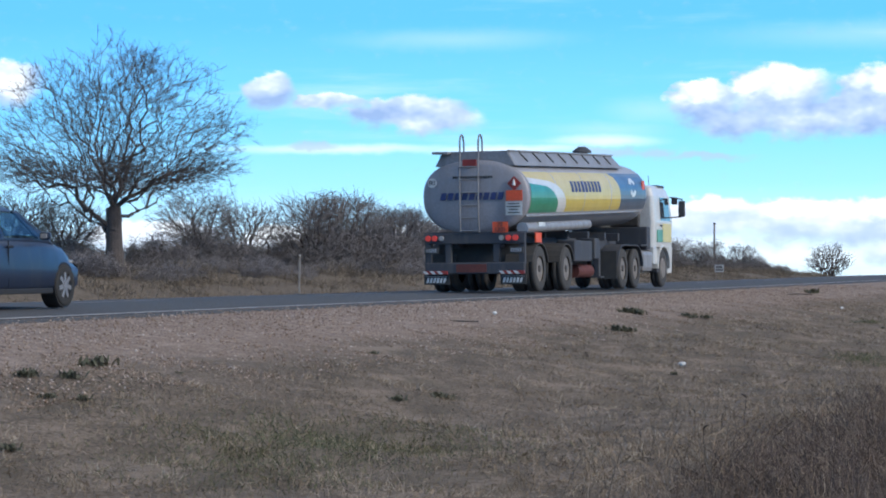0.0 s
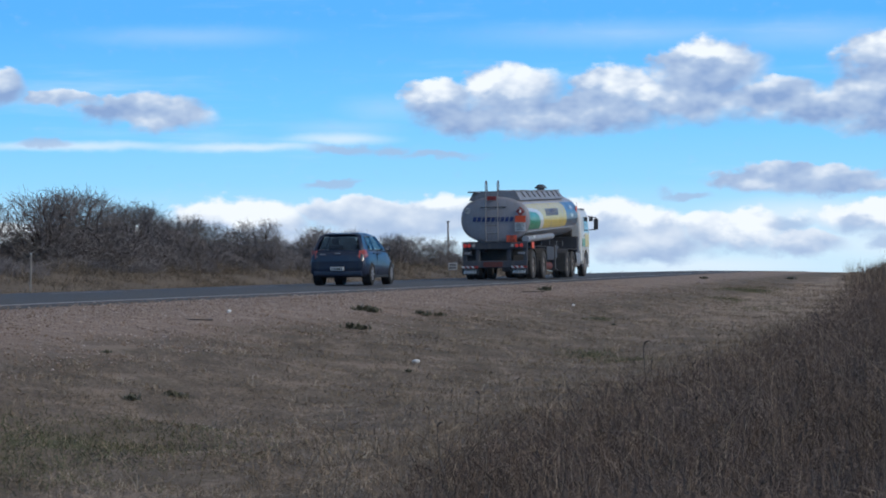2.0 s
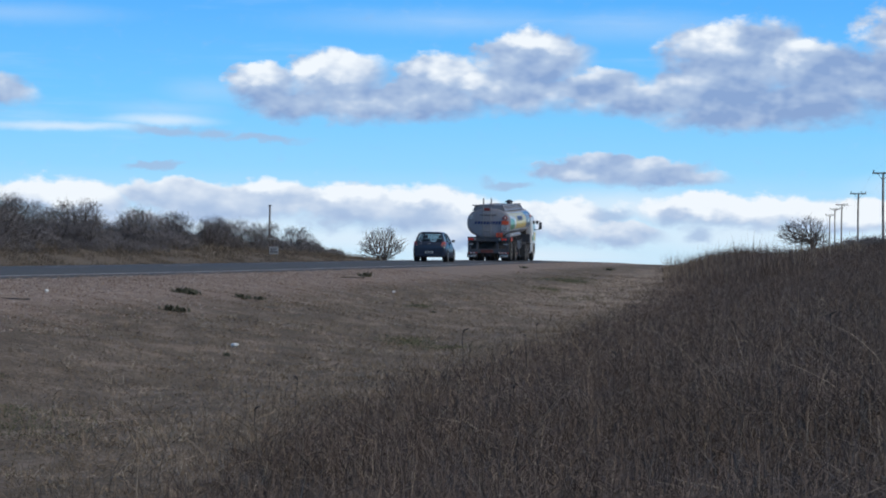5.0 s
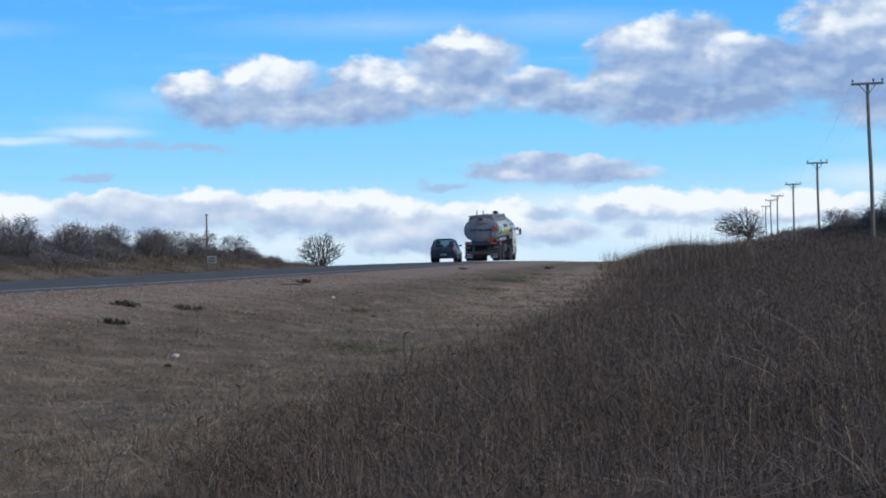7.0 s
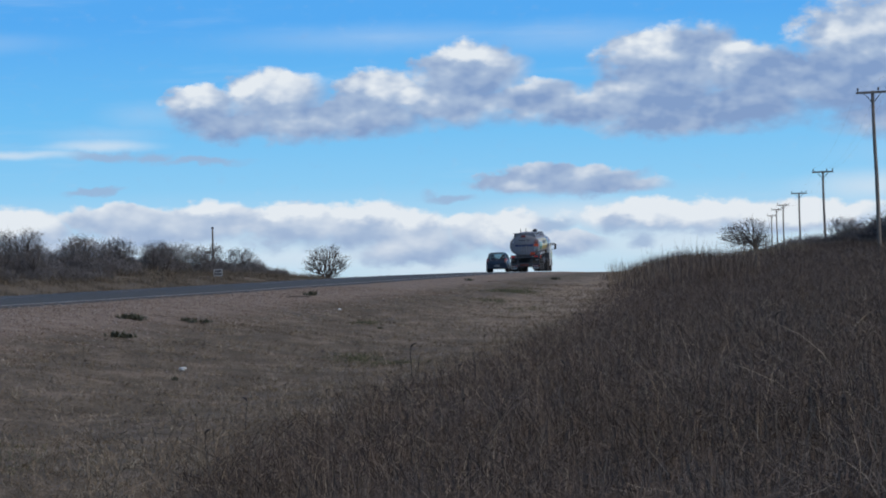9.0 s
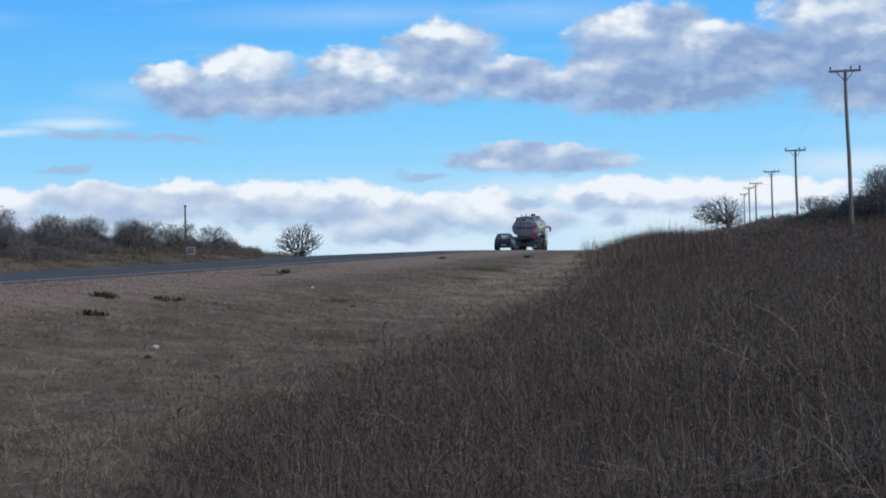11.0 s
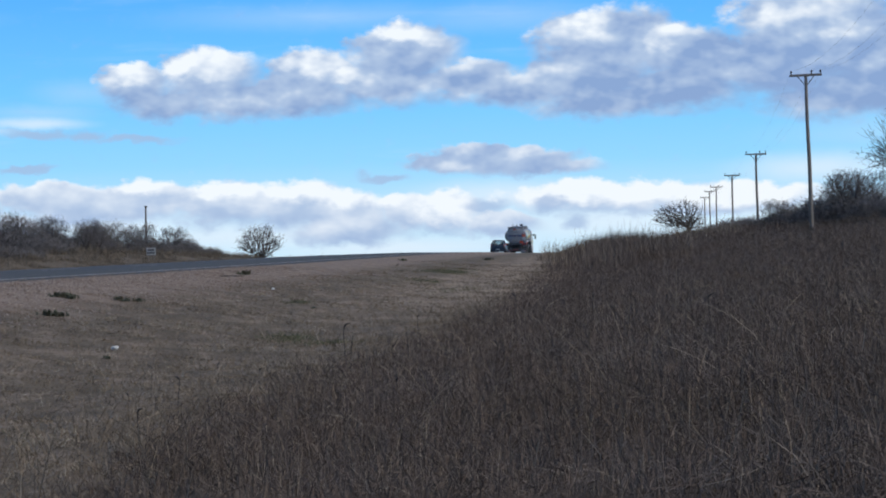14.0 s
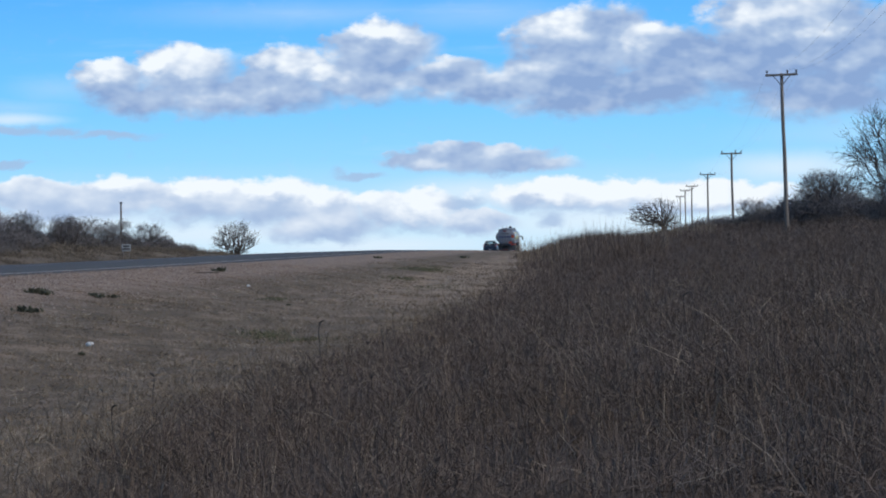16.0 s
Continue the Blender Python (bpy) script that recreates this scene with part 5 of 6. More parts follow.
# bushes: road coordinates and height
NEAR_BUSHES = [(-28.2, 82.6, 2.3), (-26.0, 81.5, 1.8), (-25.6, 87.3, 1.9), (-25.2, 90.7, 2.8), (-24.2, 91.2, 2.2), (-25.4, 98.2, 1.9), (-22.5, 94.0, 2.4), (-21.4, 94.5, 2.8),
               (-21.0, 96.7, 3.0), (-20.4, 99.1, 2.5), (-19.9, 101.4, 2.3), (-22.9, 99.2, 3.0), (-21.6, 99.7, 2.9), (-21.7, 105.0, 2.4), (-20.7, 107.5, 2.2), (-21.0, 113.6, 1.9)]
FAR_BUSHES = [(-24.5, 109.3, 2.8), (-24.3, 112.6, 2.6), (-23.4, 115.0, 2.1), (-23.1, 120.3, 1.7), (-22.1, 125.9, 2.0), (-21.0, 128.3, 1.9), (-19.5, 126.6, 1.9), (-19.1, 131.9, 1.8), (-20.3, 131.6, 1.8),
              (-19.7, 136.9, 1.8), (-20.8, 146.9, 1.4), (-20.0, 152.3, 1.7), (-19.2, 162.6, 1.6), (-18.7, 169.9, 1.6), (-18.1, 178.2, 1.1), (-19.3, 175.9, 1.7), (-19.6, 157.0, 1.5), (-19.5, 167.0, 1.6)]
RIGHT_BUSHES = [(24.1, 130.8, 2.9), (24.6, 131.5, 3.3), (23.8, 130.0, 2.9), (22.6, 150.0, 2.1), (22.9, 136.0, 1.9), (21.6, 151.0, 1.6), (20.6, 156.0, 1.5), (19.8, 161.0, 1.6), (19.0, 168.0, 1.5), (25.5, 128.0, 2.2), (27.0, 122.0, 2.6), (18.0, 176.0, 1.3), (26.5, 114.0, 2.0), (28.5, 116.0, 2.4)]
kinds = [make_bush(k, "dense leafless thorn bush with dark tangled twigs") for k in (31, 32, 33, 34)]
low_kinds = [make_bush(k, "low leafless scrub bush of grey-brown twigs", (4, 4, 3), 1300, 0.0042) for k in (41, 42)]
rng = random.Random(4)
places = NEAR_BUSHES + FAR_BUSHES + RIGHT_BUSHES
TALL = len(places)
for k in range(95):                      # lower scrub in front of and behind them
    s = rng.uniform(62, 178)
    places.append((-rng.uniform(16.0 if s < 118 else 18.5, 30.0 if s < 118 else 25.0) + max(0, s - 130) * 0.03, s, rng.uniform(0.7, 1.35) * (1.0 if s < 140 else 0.75)))
for k in range(70):                      # middling scrub in front
    s = rng.uniform(62, 126)
    places.append((-rng.uniform(16.8, 20.5), s, rng.uniform(0.55, 1.0)))
for k in range(56):                      # the hedge goes on along the far bank
    s = rng.uniform(108, 183)
    places.append((-rng.uniform(19.0, 23.5), s, rng.uniform(1.1, 1.85) * (1 - 0.38 * smoothstep(150, 183, s))))
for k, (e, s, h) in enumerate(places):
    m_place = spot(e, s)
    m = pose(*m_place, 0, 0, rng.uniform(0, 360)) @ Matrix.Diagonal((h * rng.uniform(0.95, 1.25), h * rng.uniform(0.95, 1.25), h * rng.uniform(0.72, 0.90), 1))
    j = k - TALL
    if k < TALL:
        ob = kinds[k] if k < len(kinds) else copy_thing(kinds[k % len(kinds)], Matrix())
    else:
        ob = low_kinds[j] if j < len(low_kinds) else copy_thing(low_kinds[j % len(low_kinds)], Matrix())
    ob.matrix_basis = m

# small thorn trees standing up out of the scrub
thorn = make_small_tree(21, 2.75, "twiggy leafless thorn tree rising out of the scrub", 7, 0.14, 800, 0.0074)
thorn["group"] = "thorn trees on the bank"
THORNS = [
    (-25.2, 90.7, 2.9), (-21.0, 96.0, 3.0), (-22.6, 99.2, 3.1), (-27.0, 83.0, 2.5), (-24.3, 112.6, 2.7), (-22.1, 125.9, 2.2), (-19.7, 136.9, 2.0), (-20.0, 152.3, 1.8), (-19.3, 170.0, 1.8), (24.3, 130.0, 2.6), (-21.6, 94.0, 2.9), (-20.4, 100.5, 2.6), (-24.0, 92.5, 2.5), (-28.5, 82.0, 2.6), (-21.7, 105.5, 2.5), (-20.7, 109.0, 2.2), (-23.4, 116.0, 2.3), (-19.5, 128.0, 2.0), (-20.2, 133.0, 1.9), (-23.0, 120.0, 2.0), (-19.6, 146.0, 1.8), (-19.4, 160.0, 1.8), (26.8, 121.0, 2.0), (24.8, 131.6, 2.6), (21.6, 150.0, 1.6)]
rng = random.Random(12)
for k in range(34):                      # an uneven row of them along the far bank
    s = rng.uniform(106, 182)
    THORNS.append((-rng.uniform(18.8, 22.5), s, rng.uniform(1.1, 1.8) * float(1 - 0.30 * smoothstep(150, 183, s))))
for k, (e, s, h) in enumerate(THORNS):
    ob = thorn if k == 0 else copy_thing(thorn, Matrix())
    ob.matrix_basis = pose(*spot(e, s), 0, 0, 67 * k) @ Matrix.Diagonal((h / 2.55 * rng.uniform(0.95, 1.35), h / 2.55 * rng.uniform(0.95, 1.35), h / 2.55, 1))
# ---------------------------------------------------------------- poles, sign, posts, litter
def make_pole(h):
    p = empty("utility_pole", "weathered wooden utility pole with a braced crossarm", "utility pole", "poles of the power line")
    bm = bmesh.new()
    rings = []
    n = 12
    for k in range(9):
        z = -1.8 + (h + 1.8) * k / 8
        r = 0.115 - 0.04 * k / 8
        rings.append([(r * math.cos(2 * math.pi * i / n) + 0.012 * math.sin(k * 1.7), r * math.sin(2 * math.pi * i / n), z) for i in range(n)])
    bm.free()
    part("shaft", loft(rings), MAT["post"], p, smooth=True)
    part("crossarm", box(-0.76, 0.76, -0.14, -0.05, h - 0.13, h - 0.02, 0.012), MAT["post"], p)
    for x in (-1, 1):
        part("brace", tube([(x * 0.40, -0.10, h - 0.11), (x * 0.04, -0.10, h - 0.55)], 0.018, 6), MAT["wire"], p)
    for x in (-0.68, 0.28, 0.70):
        ins = part("insulator", rod(rod(bmesh.new(), (x, -0.10, h - 0.02), (x, -0.10, h + 0.05), 0.02, sides=8), (x, -0.10, h + 0.04), (x, -0.10, h + 0.15), 0.05, 0.035, 12), MAT["hub"], p)
    return p


POLES = [(21.75, 118.9, 7.45, -1.2), (21.6, 180.0, 5.57, -0.5), (21.6, 242.0, 6.07, 0.0), (21.4, 304.1, 6.92, 0.4), (21.9, 365.1, 8.5, -0.3), (22.2, 426.1, 9.8, 0.2), (21.5, 57.0, 7.6, 0.0), (21.5, -5.0, 7.6, 0.0)]
ends = []
for k, (e, s, h, lean) in enumerate(POLES):
    pole = make_pole(8.6)
    x, y, z = spot(e, s)
    m = pose(x, y, z + h - 8.6, 0, lean, -math.degrees(HEAD))
    pole.matrix_basis = m
    ends.append((s, [m @ Vector((a, -0.10, 8.75)) for a in (-0.68, 0.28, 0.70)]))
ends.sort(key=lambda r: r[0])
for (sa, pa), (sb, pb) in zip(ends, ends[1:]):
    for a, b in zip(pa, pb):
        pts = [a.lerp(b, k / 14) - Vector((0, 0, 0.8 * 4 * (k / 14) * (1 - k / 14))) for k in range(15)]
        wire = part("wire", tube(pts, 0.0025, 4), MAT["wire"])
        tagged(wire, "thin slack power line wire between the poles", "power line", "wires of the power line")

MAT["galvanised"] = surface("grey_post", (0.30, 0.28, 0.25), (0.22, 0.20, 0.18), 0.7, scale=4, fine=25)
MAT["sign_face"] = surface("sign_white", (0.45, 0.45, 0.44), (0.38, 0.38, 0.37), 0.5, scale=3, fine=25, grime=(0.45, 0.43, 0.40))


def make_sign():
    s = empty("road_sign", "small white roadside sign board with dark bars", "road sign")
    board = part("board", box(-0.30, 0.30, -0.015, 0.015, 0.45, 0.92, 0.008), MAT["sign_face"], s)
    part("bars", blocks(3, -0.2, 0.22, -0.024, 0.72, 0.85), MAT["dark_ink"], board)
    part("bars", blocks(4, -0.24, 0.26, -0.024, 0.52, 0.66), MAT["dark_ink"], board)
    for x in (-0.2, 0.2):
        part("post", box(x - 0.03, x + 0.03, 0.015, 0.06, -0.3, 0.9), MAT["post"], s)
    return s


sign = make_sign()
sign.matrix_basis = pose(*spot(-14.2, 138.2), 0, 0, 4) @ Matrix.Scale(0.85, 4)
marker = empty("marker_post", "slim pale roadside marker post", "post")
part("shaft", box(-0.026, 0.026, -0.026, 0.026, -0.3, 1.30, 0.01), MAT["galvanised"], marker)
part("cap", box(-0.03, 0.03, -0.03, 0.03, 1.30, 1.34, 0.008), MAT["sign_face"], marker)
marker.matrix_basis = pose(*spot(-13.1, 70.9), 0, 1.5, 5)
mast = empty("thin_pole", "thin weathered wooden pole on the far bank", "pole")
part("shaft", rod(bmesh.new(), (0, 0, -0.5), (0, 0, 3.35), 0.085, 0.06, 10), MAT["post"], mast)
part("cap", rod(bmesh.new(), (0, 0, 3.35), (0, 0, 3.45), 0.10, 0.10, 10), MAT["hub"], mast)
mast.matrix_basis = pose(*spot(-21.7, 172.3), 0, 0.5, 0)


def crumpled(name, size, mat, seed):
    rng = random.Random(seed)
    bm = bmesh.new()
    bmesh.ops.create_icosphere(bm, subdivisions=2, radius=1.0)
    for v in bm.verts:
        v.co = Vector((v.co.x * size[0], v.co.y * size[1], v.co.z * size[2])) * rng.uniform(0.7, 1.15)
    return part(name, bm, mat)


MAT["litter"] = surface("paper_white", (0.80, 0.80, 0.78), (0.68, 0.68, 0.66), 0.7, bump=0.1)
for seed, (e, s, k) in enumerate(((7.29, 33.3, 1.0), (5.26, 59.5, 0.9), (3.24, 38.0, 0.9))):
    ob = tagged(crumpled("litter", (0.055 * k, 0.04 * k, 0.03 * k), MAT["litter"], seed), "crumpled white scrap of litter on the dry grass", "litter")
    ob.matrix_basis = pose(*spot(e, s, 0.035), 0, 0, seed * 40)
stick = tagged(part("fallen_stick", tube([(-0.3, 0, 0.01), (-0.1, 0.05, 0.02), (0.1, 0, 0.015), (0.3, 0.06, 0.01)], 0.011, 6), MAT["bark"]), "bare dark stick lying on the gravel", "stick")
stick.matrix_basis = pose(*spot(3.5, 35.3), 0, 0, 0)
far_stick = copy_thing(stick, pose(*spot(3.27, 65.1, 0.02), 0, 0, 12) @ Matrix.Scale(1.1, 4))

MAT["weed_green"] = surface("weed_green", (0.078, 0.086, 0.050), (0.10, 0.096, 0.064), 0.85, bump=0)


def make_weed(seed):
    """A low rosette of stiff leaves."""
    rng = random.Random(seed)
    verts, faces = [], []
    for k in range(64):
        a, l, up = rng.uniform(0, 6.283), rng.uniform(0.06, 0.16), rng.uniform(0.4, 2.2)
        o = Vector((rng.gauss(0, 0.07), rng.gauss(0, 0.06), 0))
        d = Vector((math.cos(a), math.sin(a), up)).normalized()
        w = Vector((-math.sin(a), math.cos(a), 0)) * 0.016
        i = len(verts)
        m = o + d * l * 0.55
        for q in (o - w * 0.4, o + w * 0.4, m + w, m - w, o + d * l + Vector((0, 0, -0.02))):
            verts.append(tuple(q))
        faces += [(i, i + 1, i + 2, i + 3), (i + 3, i + 2, i + 4)]
    w = raw("weed", verts, faces, MAT["weed_green"])
    return tagged(w, "low dark green weed in the dry verge", "weed", "green weeds on the verge")


WEEDS = [(4.60, 19.97, 0.8), (4.83, 20.29, 0.8), (4.31, 21.84, 1.0), (5.4, 18.78, 0.45), (5.63, 18.97, 0.5), (6.73, 23.43, 0.6), (6.87, 24.23, 0.6), (6.93, 24.4, 0.5), (4.90, 39.29, 1.0), (5.06, 39.4, 0.8),
         (3.80, 44.14, 1.0), (3.94, 44.3, 1.1), (4.12, 44.0, 0.9), (4.60, 45.61, 0.7), (4.76, 45.5, 0.7), (4.95, 45.7, 0.7), (6.34, 16.41, 0.6), (4.95, 27.67, 0.4), (4.85, 22.5, 0.4), (6.65, 53.9, 0.6), (6.8, 53.8, 0.5), (7.34, 51.7, 0.5), (3.02, 68.5, 1.5), (3.09, 110.0, 1.2), (6.14, 121.0, 1.6), (7.53, 31.8, 0.4)]
weeds = [make_weed(k) for k in range(3)]
for k, (e, s, size) in enumerate(WEEDS):
    ob = weeds[k] if k < 3 else copy_thing(weeds[k % 3], Matrix())
    ob.matrix_basis = pose(*spot(e, s), 0, 0, 30 * k) @ Matrix.Scale(size, 4)
# ---------------------------------------------------------------- grass, weeds and gravel
def blade_material(name, tones, rough=0.9, worn=None):
    def build(nt, b):
        geo = nt.nodes.new("ShaderNodeNewGeometry")
        ramp = nt.nodes.new("ShaderNodeValToRGB")
        nt.links.new(geo.outputs["Random Per Island"], ramp.inputs[0])
        ramp.color_ramp.elements[0].position, ramp.color_ramp.elements[0].color = tones[0][0], c4(*tones[0][1])
        ramp.color_ramp.elements[1].position, ramp.color_ramp.elements[1].color = tones[-1][0], c4(*tones[-1][1])
        for at, col in tones[1:-1]:
            ramp.color_ramp.elements.new(at).color = c4(*col)
        patch = add_noise(nt, 0.7, 4.0, 0.6)
        col = add_mix(nt, add_ramp(nt, patch, 0.35, 0.7), ramp.outputs[0], c4(0.72, 0.68, 0.62), "MULTIPLY")
        if worn:
            bare = add_noise(nt, 1.1, 6.0, 0.68, (1.3, 0.75, 1.0))
            col = add_mix(nt, add_ramp(nt, bare, 0.45, 0.66), col, c4(*worn), "MULTIPLY")
        nt.links.new(col, b.inputs["Base Color"])
        b.inputs["Roughness"].default_value = rough
        b.inputs["Specular IOR Level"].default_value = 0.1
    return material(name, build)


MAT["weeds"] = blade_material("dead_weeds", [(0.0, (0.112, 0.086, 0.075)), (0.5, (0.148, 0.115, 0.099)), (0.85, (0.186, 0.147, 0.126)), (1.0, (0.28, 0.23, 0.188))])
MAT["tussock"] = blade_material("dead_tussock", [(0.0, (0.10, 0.077, 0.063)), (0.40, (0.145, 0.112, 0.090)), (0.72, (0.205, 0.160, 0.127)), (0.9, (0.33, 0.268, 0.21)), (1.0, (0.50, 0.42, 0.33))])
MAT["turf"] = blade_material("dry_turf", [(0.0, (0.138, 0.109, 0.084)), (0.5, (0.250, 0.199, 0.153)), (0.85, (0.350, 0.283, 0.218)), (1.0, (0.49, 0.40, 0.315))], worn=(0.70, 0.68, 0.65))
MAT["seed"] = blade_material("seed_grass", [(0.0, (0.24, 0.195, 0.145)), (0.6, (0.36, 0.30, 0.23)), (1.0, (0.52, 0.46, 0.37))])
MAT["bank"] = blade_material("bank_straw", [(0.0, (0.10, 0.085, 0.069)), (0.6, (0.18, 0.148, 0.118)), (1.0, (0.34, 0.285, 0.225))])
MAT["turf_green"] = blade_material("green_turf", [(0.0, (0.095, 0.105, 0.060)), (0.6, (0.145, 0.150, 0.088)), (1.0, (0.25, 0.22, 0.155))])
MAT["stone"] = blade_material("gravel_stones", [(0.0, (0.17, 0.125, 0.10)), (0.4, (0.30, 0.225, 0.18)), (0.8, (0.42, 0.33, 0.275)), (1.0, (0.58, 0.51, 0.46))])


def blades(name, e, s, h, w, lean, mat, label, rg, curl=0.5):
    """Many bent blades as one mesh of loose strips."""
    n = len(e)
    g = height(e, s) - 0.01
    a = rg.uniform(0, 2 * np.pi, n)
    tilt = np.abs(rg.normal(0, lean, n))
    dx, dy = np.cos(a), np.sin(a)
    face = a + np.pi / 2 + rg.normal(0, 0.6, n)
    wx, wy = np.cos(face) * w / 2, np.sin(face) * w / 2
    mid, tip = 0.55 * h, h
    mo, to = mid * np.sin(tilt) * 0.7, tip * np.sin(np.minimum(tilt * (1 + curl), 1.5))
    mz, tz = mid * np.cos(tilt * 0.7), np.maximum(tip * np.cos(np.minimum(tilt * (1 + curl), 1.5)), 0.05 * tip)
    tz = np.maximum(tz, mz * rg.uniform(0.8, 1.3, n))
    v = np.empty((n, 5, 3))
    v[:, 0] = np.stack([e - wx, s - wy, g], 1)
    v[:, 1] = np.stack([e + wx, s + wy, g], 1)
    v[:, 2] = np.stack([e + dx * mo + wx * 0.9, s + dy * mo + wy * 0.9, g + mz], 1)
    v[:, 3] = np.stack([e + dx * mo - wx * 0.9, s + dy * mo - wy * 0.9, g + mz], 1)
    v[:, 4] = np.stack([e + dx * to, s + dy * to, g + tz], 1)
    base = (np.arange(n) * 5)[:, None]
    tri = np.concatenate([base + np.array([[0, 1, 2]]), base + np.array([[0, 2, 3]]), base + np.array([[3, 2, 4]])], 1).reshape(-1)
    me = bpy.data.meshes.new(name)
    me.vertices.add(n * 5)
    me.vertices.foreach_set("co", v.reshape(-1))
    me.loops.add(n * 9)
    me.loops.foreach_set("vertex_index", tri.astype(np.int32))
    me.polygons.add(n * 3)
    me.polygons.foreach_set("loop_start", np.arange(n * 3, dtype=np.int32) * 3)
    me.update(calc_edges=True)
    me.materials.append(mat)
    ob = new(name, me)
    ob.matrix_world = ROAD_POSE
    return tagged(ob, label, name.replace("_", " "), kind="stuff")


def strands(name, e, s, z0, length, rise, bend, w, mat, label, rg):
    """Thin dry stems that lie and curl in all directions, as one mesh of loose ribbons."""
    n = len(e)
    a = rg.uniform(0, 2 * np.pi, n)
    p = np.stack([e, s, height(e, s) + z0], 1)
    twist = rg.normal(0, 0.5, n)
    flat = rg.uniform(0, 2 * np.pi, n)
    v = np.empty((n, 8, 3))
    for k in range(4):
        d = np.stack([np.cos(rise) * np.cos(a), np.cos(rise) * np.sin(a), np.sin(rise)], 1)
        side = np.stack([-np.sin(a + flat), np.cos(a + flat), np.full(n, 0.8)], 1)
        side = np.cross(d, side)
        side /= np.linalg.norm(side, axis=1)[:, None] + 1e-6
        half = side * (w * (1.0, 0.9, 0.7, 0.15)[k] / 2)[:, None]
        v[:, 2 * k], v[:, 2 * k + 1] = p - half, p + half
        p = p + d * (length / 3)[:, None]
        rise, a = rise - bend, a + twist
    base = (np.arange(n) * 8)[:, None]
    tri = np.concatenate([base + np.array([[2 * k, 2 * k + 1, 2 * k + 3, 2 * k, 2 * k + 3, 2 * k + 2]]) for k in range(3)], 1).reshape(-1)
    me = bpy.data.meshes.new(name)
    me.vertices.add(n * 8)
    me.vertices.foreach_set("co", v.reshape(-1))
    me.loops.add(n * 18)
    me.loops.foreach_set("vertex_index", tri.astype(np.int32))
    me.polygons.add(n * 6)
    me.polygons.foreach_set("loop_start", np.arange(n * 6, dtype=np.int32) * 3)
    me.update(calc_edges=True)
    me.materials.append(mat)
    ob = new(name, me)
    ob.matrix_world = ROAD_POSE
    return tagged(ob, label, name.replace("_", " "), kind="stuff")


def scatter(rg, n, near, far, fall, turn_lo, turn_hi):
    """Places round the foot of the bank that thin out with distance; e, s and the distance."""
    u = rg.random(n)
    k = 2 - fall
    d = (near ** k + u * (far ** k - near ** k)) ** (1 / k)
    a = np.radians(rg.uniform(turn_lo, turn_hi, n))
    e, s = road_coords(-np.sin(a) * d, np.cos(a) * d)
    return e, s, d


rg = np.random.default_rng(7)
def weed_edge(s):
    """Where the mown verge ends and the weeds begin."""
    return np.interp(s, [0, 16.5, 19, 23, 27, 32, 39, 50, 64, 80, 140], [11.1, 11.05, 10.95, 10.6, 10.8, 10.9, 11.25, 11.0, 10.7, 10.3, 9.8]) + 0.22 * np.sin(s * 1.3) * np.sin(s * 0.47 + 1.0) + 0.12 * np.sin(s * 3.1)


def weed_places(count, fall, near=8.5):
    e, s, d = scatter(rg, count, near, 200.0, fall, -14.0, 24.0)
    keep = e > weed_edge(s) + rg.exponential(0.3, len(e)) - 0.25
    e, s, d = e[keep], s[keep], d[keep]
    clump = 0.62 + 0.38 * np.sin(e * 1.9 + 2 * np.sin(s * 0.9)) * np.sin(s * 1.4 + np.sin(e * 1.1))
    size = (0.40 + 0.90 * clump) * (0.5 + 0.5 * smoothstep(-0.3, 1.8, e - weed_edge(s))) * (1 + 0.35 * smoothstep(60, 150, s))
    return e, s, d, size


# dead weeds on the bank: a tangle of curled stems, and thin upright ones over it
e, s, d, size = weed_places(330000, 1.45)
n = len(e)
strands("weed_tangle", e, s, size * 0.26 * rg.random(n) ** 1.3, rg.uniform(0.10, 0.34, n), rg.normal(0.75, 0.55, n), rg.normal(0.45, 0.45, n), 0.0035 + d * 0.00009, MAT["weeds"],
        "tangled curled dead weeds covering the roadside bank", rg)
e, s, d, size = weed_places(250000, 1.25)
n = len(e)
strands("dead_weeds", e, s, np.zeros(n), rg.gamma(8.0, 1 / 8.0, n) * 0.37 * size, rg.normal(1.22, 0.42, n), rg.normal(0.28, 0.5, n), 0.0030 + d * 0.00006, MAT["weeds"],
        "thin upright dead grey-brown weeds on the roadside bank", rg)
# tussocks: long dead leaves that arch out of one root and tangle with their neighbours
cn = 5200
ce, cs, cd = scatter(rg, cn, 9.5, 50.0, 1.45, -14.0, 16.0)
keep = ce > weed_edge(cs) - 0.05
ce, cs, cd = ce[keep], cs[keep], cd[keep]
many = rg.integers(6, 26, len(ce))
grow = np.repeat(rg.uniform(0.55, 1.25, len(ce)), many)
te, ts, td = np.repeat(ce, many), np.repeat(cs, many), np.repeat(cd, many)
n = len(te)
strands("tussocks", te + rg.normal(0, 0.05, n), ts + rg.normal(0, 0.05, n), np.zeros(n), rg.uniform(0.11, 0.44, n) * grow, rg.normal(0.80, 0.48, n), rg.normal(0.42, 0.6, n), 0.0058 + td * 0.00006,
        MAT["tussock"], "arching dead grass tussocks among the weeds of the bank", rg)
# pale seed grass along the crest
n = 1500
e5, s5 = rg.uniform(11.0, 19.0, n), rg.uniform(125, 195, n)
blades("seed_grass", e5, s5, rg.gamma(7.0, 1 / 7.0, n) * 0.70, np.full(n, 0.013), 0.16, MAT["seed"], "thin pale seed grass along the crest of the bank", rg)
